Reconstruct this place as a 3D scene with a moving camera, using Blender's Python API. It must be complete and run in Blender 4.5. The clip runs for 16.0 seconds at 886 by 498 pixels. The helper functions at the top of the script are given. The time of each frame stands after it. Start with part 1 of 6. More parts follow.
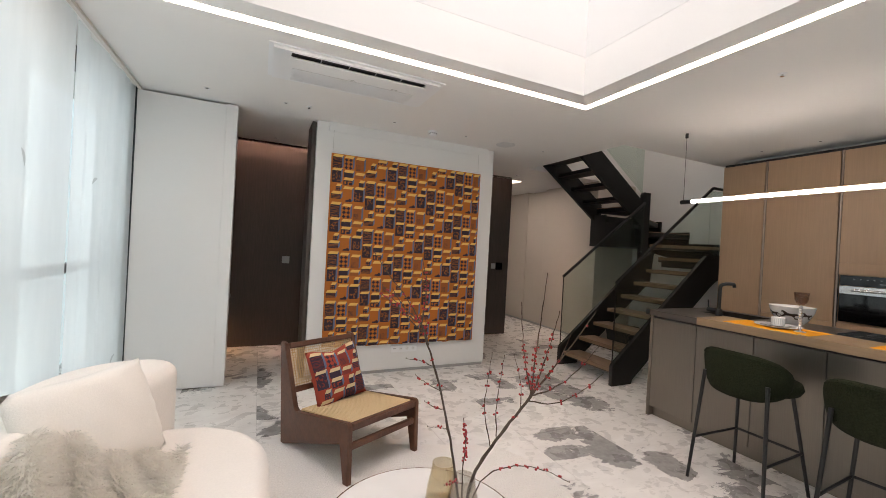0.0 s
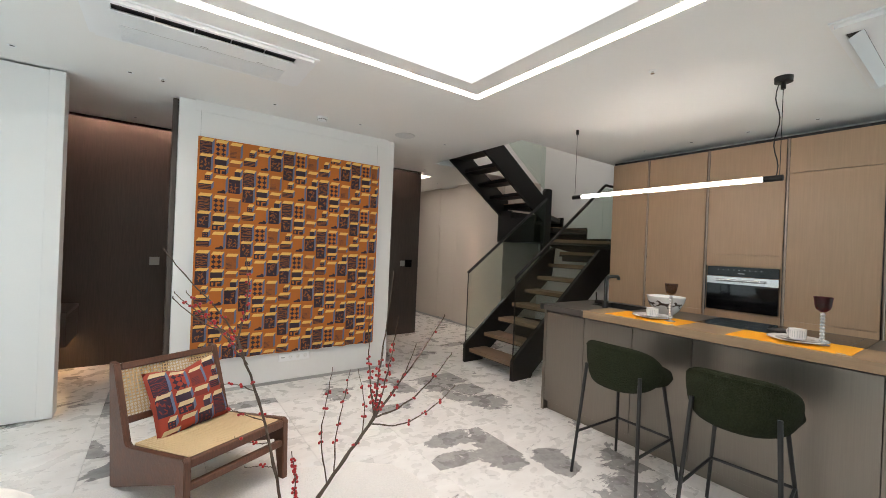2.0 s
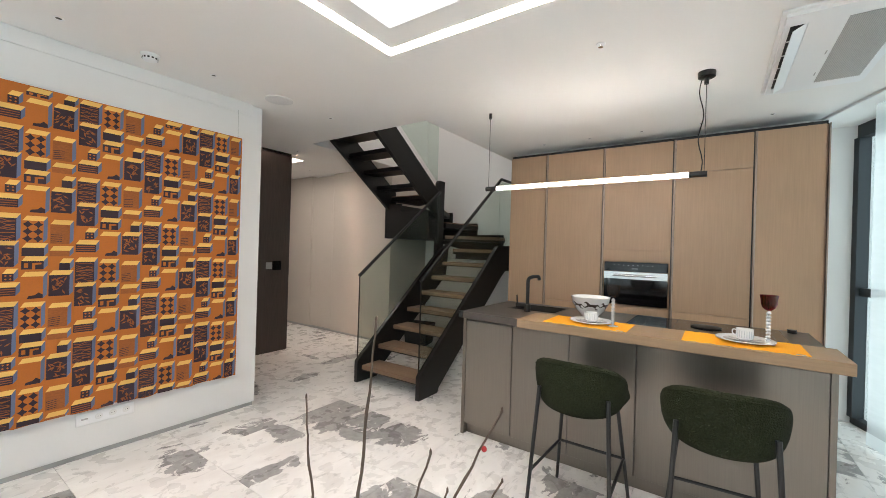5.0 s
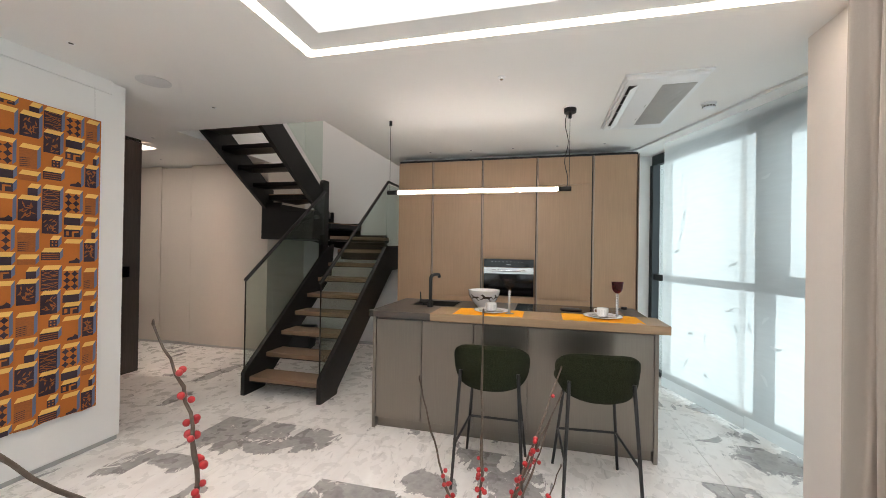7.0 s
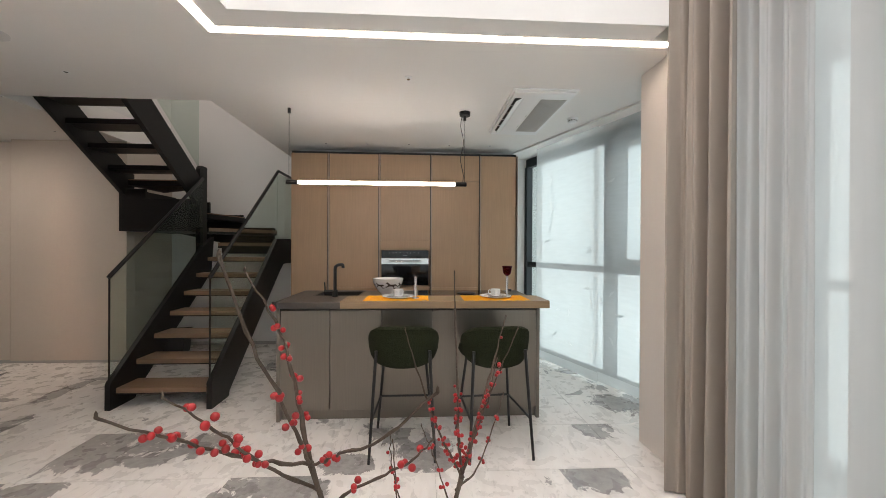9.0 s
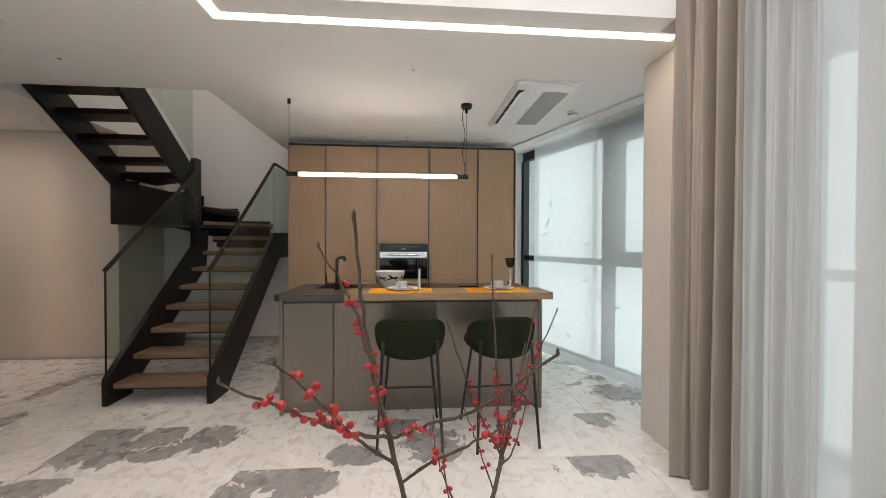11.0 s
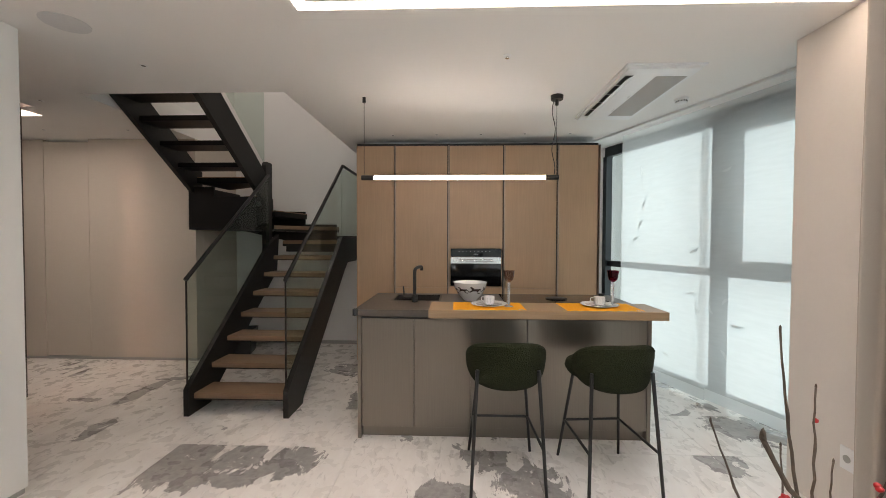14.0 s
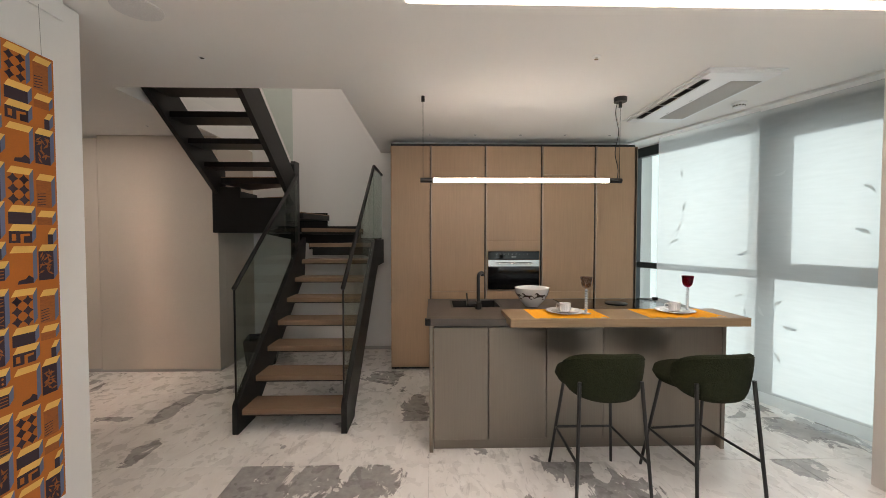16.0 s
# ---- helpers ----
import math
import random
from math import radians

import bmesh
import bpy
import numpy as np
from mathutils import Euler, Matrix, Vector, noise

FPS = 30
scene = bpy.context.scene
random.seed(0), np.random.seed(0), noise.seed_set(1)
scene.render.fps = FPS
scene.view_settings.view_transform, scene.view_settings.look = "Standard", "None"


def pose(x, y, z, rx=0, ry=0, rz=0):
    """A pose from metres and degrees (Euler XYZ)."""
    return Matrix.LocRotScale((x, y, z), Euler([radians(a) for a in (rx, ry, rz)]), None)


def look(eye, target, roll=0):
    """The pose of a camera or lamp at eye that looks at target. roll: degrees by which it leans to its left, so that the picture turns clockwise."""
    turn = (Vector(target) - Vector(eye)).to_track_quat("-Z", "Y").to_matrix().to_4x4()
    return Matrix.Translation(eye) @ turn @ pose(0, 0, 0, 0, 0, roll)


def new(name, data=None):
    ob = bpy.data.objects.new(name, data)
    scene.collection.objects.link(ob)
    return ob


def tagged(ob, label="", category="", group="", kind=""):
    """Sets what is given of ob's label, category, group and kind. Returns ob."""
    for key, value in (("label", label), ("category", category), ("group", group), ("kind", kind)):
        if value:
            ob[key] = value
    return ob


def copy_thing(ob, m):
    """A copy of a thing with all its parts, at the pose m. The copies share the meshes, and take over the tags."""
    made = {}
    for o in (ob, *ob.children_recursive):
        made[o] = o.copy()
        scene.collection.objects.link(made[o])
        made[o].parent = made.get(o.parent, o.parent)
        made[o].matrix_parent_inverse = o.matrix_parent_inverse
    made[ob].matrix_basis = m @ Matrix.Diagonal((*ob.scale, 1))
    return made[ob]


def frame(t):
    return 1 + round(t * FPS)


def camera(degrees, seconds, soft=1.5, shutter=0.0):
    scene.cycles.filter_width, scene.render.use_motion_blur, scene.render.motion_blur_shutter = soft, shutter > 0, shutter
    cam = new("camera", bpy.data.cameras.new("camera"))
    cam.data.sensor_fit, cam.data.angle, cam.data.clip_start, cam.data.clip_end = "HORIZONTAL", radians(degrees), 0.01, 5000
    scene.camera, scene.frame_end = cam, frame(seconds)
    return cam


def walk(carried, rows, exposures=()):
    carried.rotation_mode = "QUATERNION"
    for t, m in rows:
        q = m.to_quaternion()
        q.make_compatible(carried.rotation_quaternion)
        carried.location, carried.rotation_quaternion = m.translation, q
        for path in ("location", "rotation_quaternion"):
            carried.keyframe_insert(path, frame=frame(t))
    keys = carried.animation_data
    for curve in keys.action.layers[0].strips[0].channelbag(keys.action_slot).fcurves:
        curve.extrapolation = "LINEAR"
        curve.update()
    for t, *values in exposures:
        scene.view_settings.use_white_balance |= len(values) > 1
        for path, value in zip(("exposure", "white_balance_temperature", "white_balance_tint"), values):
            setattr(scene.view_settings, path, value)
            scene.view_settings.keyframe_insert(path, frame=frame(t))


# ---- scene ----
cam = camera(96.6, 16.0, soft=0.5)
PATH = [
    (0, (0.219, 0.231, 1.441), (1.061, 2.046, 1.435), 3.1),
    (0.5, (0.294, 0.231, 1.452), (1.195, 2.016, 1.44), 2.9),
    (1, (0.398, 0.251, 1.439), (1.386, 1.99, 1.437), 2.7),
    (1.5, (0.53, 0.277, 1.445), (1.604, 1.964, 1.444), 2.5),
    (2, (0.623, 0.293, 1.448), (1.78, 1.924, 1.446), 2.4),
    (2.5, (0.689, 0.359, 1.458), (1.926, 1.931, 1.445), 2.2),
    (3, (0.804, 0.515, 1.454), (2.107, 2.032, 1.445), 2.1),
    (5.5, (0.847, 1.198, 1.475), (2.584, 2.19, 1.478), 1.5),
    (6, (0.73, 1.302, 1.484), (2.551, 2.127, 1.489), 1.3),
    (6.5, (0.597, 1.35, 1.477), (2.482, 2.018, 1.481), 1.2),
    (7, (0.494, 1.378, 1.477), (2.434, 1.866, 1.486), 0.9),
    (7.5, (0.433, 1.454, 1.465), (2.404, 1.795, 1.471), 0.9),
    (8, (0.366, 1.55, 1.447), (2.357, 1.738, 1.451), 0.7),
    (8.5, (0.325, 1.553, 1.441), (2.324, 1.596, 1.437), 0.5),
    (9, (0.289, 1.573, 1.419), (2.286, 1.461, 1.414), 0.3),
    (11.5, (0.3, 1.725, 1.385), (2.293, 1.557, 1.358), 0.2),
    (12, (0.317, 1.757, 1.38), (2.314, 1.664, 1.35), 0.1),
    (12.5, (0.355, 1.789, 1.38), (2.355, 1.766, 1.346), 0.1),
    (13, (0.443, 1.814, 1.401), (2.442, 1.854, 1.355), 0.2),
    (13.5, (0.557, 1.903, 1.445), (2.555, 1.967, 1.396), 0.2),
    (14, (0.639, 1.993, 1.496), (2.637, 2.065, 1.447), 0.2),
    (14.5, (0.675, 2.14, 1.536), (2.673, 2.217, 1.481), 0.2),
    (15, (0.701, 2.312, 1.549), (2.7, 2.346, 1.491), 0.2),
    (15.5, (0.745, 2.478, 1.542), (2.744, 2.465, 1.482), 0.2),
    (16, (0.748, 2.705, 1.556), (2.747, 2.657, 1.494), -0.0),
]
walk(cam, [(t, look(eye, target, roll)) for t, eye, target, roll in PATH],
     exposures=[(t, s + 0.39, k, tint + 2) for t, s, k, tint in ((0, 0.05, 6850, 18), (1.2, 0.30, 6650, 15), (2.5, 0.48, 6450, 12), (5.5, 0.76, 6400, 13), (7.0, 0.52, 6600, 15), (9.0, 0.17, 6750, 16), (12.5, 0.15, 6850, 16), (14.5, 0.22, 6950, 17), (16, 0.25, 7000, 17))])

# world and lights
world = bpy.data.worlds.new("sky")
scene.world = world
world.use_nodes = True
wn = world.node_tree.nodes
sky = wn.new("ShaderNodeTexSky")
sky.sky_type, sky.sun_disc, sky.sun_elevation, sky.sun_rotation = "NISHITA", False, radians(50), radians(200)
wn["Background"].inputs["Strength"].default_value = 0.12
world.node_tree.links.new(sky.outputs["Color"], wn["Background"].inputs["Color"])


def area_lamp(name, m, sx, sy, watts, color=(1, 1, 1)):
    li = bpy.data.lights.new(name, "AREA")
    li.shape, li.size, li.size_y, li.energy, li.color = "RECTANGLE", sx, sy, watts, color
    ob = new(name, li)
    ob.matrix_world = m
    return ob


SUNLIGHT = bpy.data.lights.new("overcast_sun", "SUN")
SUNLIGHT.energy, SUNLIGHT.angle, SUNLIGHT.color = 0.8, radians(15), (1, 0.97, 0.93)
new("overcast_sun", SUNLIGHT).matrix_world = look((0, 0, 10), (1.6, 6, 0))

SLANT = 0.344
SL_ANG = math.degrees(math.atan(SLANT))
CEIL = 2.70
# daylight through the two glazed walls, and an added lamp above the well
area_lamp("well_fill", look((1.0, 1.35, 6.2), (1.0, 1.35, 0)), 2.7, 2.3, 71, (1.0, 0.96, 0.91))
# fill lamp added under the closed stairwell ceiling, no source there
area_lamp("stairwell_fill", look((5.1, 4.3, 5.55), (5.1, 4.3, 0)), 1.6, 1.4, 12.5, (1, 0.93, 0.85))
area_lamp("west_window_daylight", look((-1.13, 2.3, 1.4), (2, 2.3, 1.3)), 4.0, 2.5, 12, (0.90, 0.96, 1.0))
area_lamp("kitchen_window_daylight", look((4.60, -0.548, 1.4), (4.60 - 0.344, 0.452, 1.4)), 2.9, 2.6, 8.2, (0.82, 0.96, 1.0))
area_lamp("south_window_daylight", look((1.2, -0.55, 1.4), (1.2 - 0.344, 0.45, 1.4)), 2.4, 2.5, 2, (0.9, 0.96, 1.0))


# ---- materials ----
def mat(name, color, rough=0.5, metal=0.0, grain=0.0, scale=20.0, stretch=(1, 1, 1), bump=0.0, bscale=None, spots=0.0, sheen=0.0, coat=0.0, per_object=0.0, spec=0.5):
    """A surface whose colour varies with a fine grain and broad stains."""
    m = bpy.data.materials.new(name)
    m.use_nodes = True
    nt = m.node_tree
    b = nt.nodes["Principled BSDF"]
    b.inputs["Roughness"].default_value, b.inputs["Metallic"].default_value = rough, metal
    b.inputs["Specular IOR Level"].default_value = spec
    b.inputs["Sheen Weight"].default_value, b.inputs["Coat Weight"].default_value = sheen, coat
    tc = nt.nodes.new("ShaderNodeTexCoord")
    mp = nt.nodes.new("ShaderNodeMapping")
    mp.inputs["Scale"].default_value = stretch
    nt.links.new(tc.outputs["Object"], mp.inputs["Vector"])
    n1 = nt.nodes.new("ShaderNodeTexNoise")
    n1.inputs["Scale"].default_value, n1.inputs["Detail"].default_value = scale, 6
    n2 = nt.nodes.new("ShaderNodeTexNoise")
    n2.inputs["Scale"].default_value, n2.inputs["Detail"].default_value = 1.7, 3
    nt.links.new(mp.outputs["Vector"], n1.inputs["Vector"])
    nt.links.new(tc.outputs["Object"], n2.inputs["Vector"])
    mixa = nt.nodes.new("ShaderNodeMix")
    mixa.data_type = "RGBA"
    mixa.inputs["A"].default_value = (*[c * (1 - grain) for c in color], 1)
    mixa.inputs["B"].default_value = (*[min(1, c * (1 + grain)) for c in color], 1)
    nt.links.new(n1.outputs["Fac"], mixa.inputs["Factor"])
    hsv = nt.nodes.new("ShaderNodeHueSaturation")
    val = nt.nodes.new("ShaderNodeMapRange")
    val.inputs["To Min"].default_value, val.inputs["To Max"].default_value = 1 - spots, 1 + spots
    nt.links.new(n2.outputs["Fac"], val.inputs["Value"])
    nt.links.new(val.outputs["Result"], hsv.inputs["Value"])
    nt.links.new(mixa.outputs["Result"], hsv.inputs["Color"])
    out = hsv.outputs["Color"]
    if per_object:
        oi = nt.nodes.new("ShaderNodeObjectInfo")
        v2 = nt.nodes.new("ShaderNodeMapRange")
        v2.inputs["To Min"].default_value, v2.inputs["To Max"].default_value = 1 - per_object, 1 + per_object
        nt.links.new(oi.outputs["Random"], v2.inputs["Value"])
        h2 = nt.nodes.new("ShaderNodeHueSaturation")
        nt.links.new(v2.outputs["Result"], h2.inputs["Value"])
        nt.links.new(out, h2.inputs["Color"])
        out = h2.outputs["Color"]
    nt.links.new(out, b.inputs["Base Color"])
    rr = nt.nodes.new("ShaderNodeMapRange")
    rr.inputs["To Min"].default_value, rr.inputs["To Max"].default_value = max(0, rough - 0.06), min(1, rough + 0.06)
    nt.links.new(n1.outputs["Fac"], rr.inputs["Value"])
    nt.links.new(rr.outputs["Result"], b.inputs["Roughness"])
    if bump:
        n3 = nt.nodes.new("ShaderNodeTexNoise")
        n3.inputs["Scale"].default_value, n3.inputs["Detail"].default_value = bscale or scale, 4
        nt.links.new(mp.outputs["Vector"], n3.inputs["Vector"])
        bp = nt.nodes.new("ShaderNodeBump")
        bp.inputs["Strength"].default_value, bp.inputs["Distance"].default_value = bump, 0.01
        nt.links.new(n3.outputs["Fac"], bp.inputs["Height"])
        nt.links.new(bp.outputs["Normal"], b.inputs["Normal"])
    return m


def glow(name, color, strength):
    m = bpy.data.materials.new(name)
    m.use_nodes = True
    b = m.node_tree.nodes["Principled BSDF"]
    b.inputs["Base Color"].default_value = (0.9, 0.9, 0.9, 1)
    b.inputs["Emission Color"].default_value, b.inputs["Emission Strength"].default_value = (*color, 1), strength
    return m


def clear_glass(name, tint, rough=0.0, gloss=0.09):
    """Thin sheet glass: passes light straight through, with a weak mirror that grows at grazing angles."""
    m = bpy.data.materials.new(name)
    m.use_nodes = True
    nt = m.node_tree
    nt.nodes.remove(nt.nodes["Principled BSDF"])
    t, g, mx = nt.nodes.new("ShaderNodeBsdfTransparent"), nt.nodes.new("ShaderNodeBsdfGlossy"), nt.nodes.new("ShaderNodeMixShader")
    t.inputs["Color"].default_value, g.inputs["Roughness"].default_value = (*tint, 1), rough
    lw, pw, ad = nt.nodes.new("ShaderNodeLayerWeight"), nt.nodes.new("ShaderNodeMath"), nt.nodes.new("ShaderNodeMath")
    lw.inputs["Blend"].default_value = 0.5
    pw.operation, pw.inputs[1].default_value = "POWER", 4.0
    ad.operation, ad.inputs[1].default_value, ad.inputs[2].default_value = "MULTIPLY_ADD", 0.32, gloss * 0.4
    nt.links.new(lw.outputs["Facing"], pw.inputs[0])
    nt.links.new(pw.outputs[0], ad.inputs[0])
    nt.links.new(ad.outputs[0], mx.inputs["Fac"])
    nt.links.new(t.outputs["BSDF"], mx.inputs[1])
    nt.links.new(g.outputs["BSDF"], mx.inputs[2])
    nt.links.new(mx.outputs["Shader"], nt.nodes["Material Output"].inputs["Surface"])
    return m


def sheer(name, color, see, weave=(1, 1, 6)):
    """Thin curtain voile: partly see-through, with woven threads that scatter the light."""
    m = bpy.data.materials.new(name)
    m.use_nodes = True
    nt = m.node_tree
    nt.nodes.remove(nt.nodes["Principled BSDF"])
    t, tl, d = nt.nodes.new("ShaderNodeBsdfTransparent"), nt.nodes.new("ShaderNodeBsdfTranslucent"), nt.nodes.new("ShaderNodeBsdfDiffuse")
    tl.inputs["Color"].default_value = d.inputs["Color"].default_value = (*color, 1)
    m1, m2 = nt.nodes.new("ShaderNodeMixShader"), nt.nodes.new("ShaderNodeMixShader")
    m1.inputs["Fac"].default_value = 0.35
    nt.links.new(tl.outputs["BSDF"], m1.inputs[1])
    nt.links.new(d.outputs["BSDF"], m1.inputs[2])
    tc, n, r = nt.nodes.new("ShaderNodeTexCoord"), nt.nodes.new("ShaderNodeTexNoise"), nt.nodes.new("ShaderNodeMapRange")
    mp = nt.nodes.new("ShaderNodeMapping")
    mp.inputs["Scale"].default_value = weave
    nt.links.new(tc.outputs["Object"], mp.inputs["Vector"])
    nt.links.new(mp.outputs["Vector"], n.inputs["Vector"])
    n.inputs["Scale"].default_value, n.inputs["Detail"].default_value = 6, 8
    r.inputs["To Min"].default_value, r.inputs["To Max"].default_value = 1 - see - 0.04, 1 - see + 0.04
    nt.links.new(n.outputs["Fac"], r.inputs["Value"])
    nt.links.new(r.outputs["Result"], m2.inputs["Fac"])
    nt.links.new(t.outputs["BSDF"], m2.inputs[1])
    nt.links.new(m1.outputs["Shader"], m2.inputs[2])
    nt.links.new(m2.outputs["Shader"], nt.nodes["Material Output"].inputs["Surface"])
    return m


def marble(name, patches=()):
    """White brecciated stone with torn grey patches; every slab shows another cut of it."""
    m = bpy.data.materials.new(name)
    m.use_nodes = True
    nt = m.node_tree
    b = nt.nodes["Principled BSDF"]
    N, L = nt.nodes.new, nt.links.new
    tc, oi = N("ShaderNodeTexCoord"), N("ShaderNodeObjectInfo")
    off = N("ShaderNodeVectorMath")
    off.operation = "MULTIPLY_ADD"
    comb = N("ShaderNodeCombineXYZ")
    for k, s in zip("XYZ", (37.0, 61.0, 23.0)):
        mu = N("ShaderNodeMath")
        mu.operation = "MULTIPLY"
        mu.inputs[1].default_value = s
        L(oi.outputs["Random"], mu.inputs[0])
        L(mu.outputs[0], comb.inputs[k])
    off.inputs[1].default_value = (1, 1, 1)
    L(tc.outputs["Object"], off.inputs[0])
    L(comb.outputs[0], off.inputs[2])
    v = off.outputs[0]

    def nz(scale, detail, rough, dist=0.0, stretch=None):
        n = N("ShaderNodeTexNoise")
        n.inputs["Scale"].default_value, n.inputs["Detail"].default_value = scale, detail
        n.inputs["Roughness"].default_value, n.inputs["Distortion"].default_value = rough, dist
        if stretch:
            mp = N("ShaderNodeMapping")
            mp.inputs["Scale"].default_value = stretch
            mp.inputs["Rotation"].default_value = (0, 0, 0.5)
            L(v, mp.inputs["Vector"])
            L(mp.outputs[0], n.inputs["Vector"])
        else:
            L(v, n.inputs["Vector"])
        return n.outputs["Fac"]

    def ramp(x, a, c, lo=0.0, hi=1.0):
        r = N("ShaderNodeMapRange")
        r.inputs["From Min"].default_value, r.inputs["From Max"].default_value = a, c
        r.inputs["To Min"].default_value, r.inputs["To Max"].default_value = lo, hi
        L(x, r.inputs["Value"])
        return r.outputs["Result"]

    def mix(f, a, c):
        x = N("ShaderNodeMix")
        x.data_type = "RGBA"
        L(f, x.inputs["Factor"])
        for k, col in (("A", a), ("B", c)):
            if isinstance(col, tuple):
                x.inputs[k].default_value = (*col, 1)
            else:
                L(col, x.inputs[k])
        return x.outputs["Result"]

    def mul(a, c):
        x = N("ShaderNodeMath")
        x.operation = "MULTIPLY"
        L(a, x.inputs[0])
        L(c, x.inputs[1])
        return x.outputs[0]

    base = mix(ramp(nz(3.0, 6, 0.6, 0.6, (1, 2.2, 1)), 0.35, 0.65), (0.88, 0.86, 0.83), (0.78, 0.752, 0.72))
    vein = ramp(nz(5.0, 8, 0.65, 1.5, (1, 2.5, 1)), 0.57, 0.63, 0, 0.38)
    base = mix(vein, base, (0.43, 0.41, 0.39))
    if patches:
        # grey clasts that lie in this slab: centre and reach of each, with torn edges
        torn = ramp(nz(4.2, 10, 0.66, 0.9, (0.8, 1.5, 1)), 0.0, 1.0, -1.55, 1.45)
        patch = None
        for cx, cy, rx, ry in patches:
            mp = N("ShaderNodeMapping")
            mp.inputs["Location"].default_value = (-cx / rx, -cy / ry, 0)
            mp.inputs["Scale"].default_value = (1 / rx, 1 / ry, 0)
            L(tc.outputs["Object"], mp.inputs["Vector"])
            ln = N("ShaderNodeVectorMath")
            ln.operation = "LENGTH"
            L(mp.outputs[0], ln.inputs[0])
            ad = N("ShaderNodeMath")
            ad.operation = "ADD"
            L(ln.outputs["Value"], ad.inputs[0])
            L(torn, ad.inputs[1])
            one = ramp(ad.outputs[0], 0.98, 1.02, 1.0, 0.0)
            if patch is None:
                patch = one
            else:
                mx = N("ShaderNodeMath")
                mx.operation = "MAXIMUM"
                L(patch, mx.inputs[0])
                L(one, mx.inputs[1])
                patch = mx.outputs[0]
        patch = mul(patch, ramp(nz(5.5, 7, 0.7, 1.4), 0.36, 0.39))
    else:
        patch = mul(ramp(nz(1.35, 10, 0.60, 0.6, (0.9, 1.4, 1)), 0.60, 0.611), ramp(nz(3.6, 6, 0.7, 1.2), 0.39, 0.42))
    grey = mix(ramp(nz(14, 6, 0.7), 0.3, 0.7), (0.24, 0.23, 0.222), (0.42, 0.405, 0.395))
    col = mix(patch, base, grey)
    L(col, b.inputs["Base Color"])
    L(ramp(nz(9, 4, 0.5), 0.2, 0.8, 0.22, 0.36), b.inputs["Roughness"])
    bp = N("ShaderNodeBump")
    bp.inputs["Strength"].default_value, bp.inputs["Distance"].default_value = 0.08, 0.004
    L(nz(30, 5, 0.6), bp.inputs["Height"])
    L(bp.outputs[0], b.inputs["Normal"])
    return m


M_WHITE = mat("white_paint", (0.80, 0.80, 0.79), 0.55, grain=0.01, scale=60, bump=0.03, bscale=180, spots=0.015)
M_CEIL = mat("ceiling_paint", (0.86, 0.85, 0.83), 0.8, grain=0.01, scale=50, bump=0.03, bscale=220, spots=0.02)
M_BEIGE = mat("greige_panel", (0.58, 0.52, 0.455), 0.6, grain=0.03, scale=40, bump=0.04, bscale=200, spots=0.03)
M_COLUMN = mat("warm_white_plaster", (0.74, 0.695, 0.655), 0.6, grain=0.02, scale=40, bump=0.04, bscale=200, spots=0.03)
M_DARKWOOD = mat("smoked_oak", (0.068, 0.051, 0.043), 0.5, grain=0.45, scale=14, stretch=(9, 9, 0.5), bump=0.12, bscale=26, spots=0.12)
M_OAK = mat("oak_veneer", (0.43, 0.285, 0.178), 0.42, grain=0.13, scale=9, stretch=(11, 11, 0.4), bump=0.03, bscale=22, spots=0.10, per_object=0.04)
M_OAK_H = mat("oak_worktop", (0.315, 0.21, 0.12), 0.42, grain=0.22, scale=9, stretch=(14, 0.6, 14), bump=0.05, bscale=22, spots=0.08)
M_TREAD = mat("oak_tread", (0.24, 0.152, 0.095), 0.45, grain=0.3, scale=9, stretch=(14, 0.7, 14), bump=0.08, bscale=22, spots=0.1, per_object=0.08)
M_BRONZE = mat("bronze_metal", (0.40, 0.32, 0.265), 0.30, metal=1.0, grain=0.03, scale=20)
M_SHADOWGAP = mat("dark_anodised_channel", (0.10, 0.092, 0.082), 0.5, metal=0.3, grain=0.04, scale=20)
M_ISLAND = mat("taupe_metal_lacquer", (0.232, 0.203, 0.173), 0.32, metal=0.8, grain=0.12, scale=6, stretch=(30, 30, 0.5), spots=0.07)
M_STONE = mat("brown_stone_worktop", (0.075, 0.062, 0.054), 0.38, grain=0.22, scale=45, bump=0.04, spots=0.08)
M_STEEL = mat("black_steel", (0.012, 0.0115, 0.011), 0.42, metal=0.3, grain=0.2, scale=30, bump=0.03, bscale=120, spots=0.1)
M_BLACK = mat("matt_black", (0.012, 0.012, 0.012), 0.4, grain=0.15, scale=60)
M_GLASSBLK = mat("black_glass", (0.005, 0.005, 0.006), 0.07)
M_ALU = mat("brushed_aluminium", (0.72, 0.72, 0.72), 0.25, metal=1.0, grain=0.06, scale=60, stretch=(1, 1, 12))
M_INTAKE = mat("intake_mesh_grey", (0.56, 0.545, 0.53), 0.55, grain=0.05, scale=80)
M_CHROME = mat("chrome", (0.8, 0.8, 0.8), 0.12, metal=1.0)
M_PLASTIC = mat("white_plastic", (0.86, 0.87, 0.88), 0.35, grain=0.01, scale=40)
M_GREYPL = mat("grey_plastic", (0.42, 0.42, 0.41), 0.5, grain=0.05, scale=80)
M_GREEN = mat("green_boucle", (0.024, 0.028, 0.015), 0.95, grain=0.7, scale=110, bump=1.0, bscale=150, spots=0.2, spec=0.1)
M_CREAM = mat("cream_boucle", (0.87, 0.82, 0.765), 0.95, grain=0.06, scale=120, bump=0.25, bscale=300, spots=0.04, sheen=0.3)
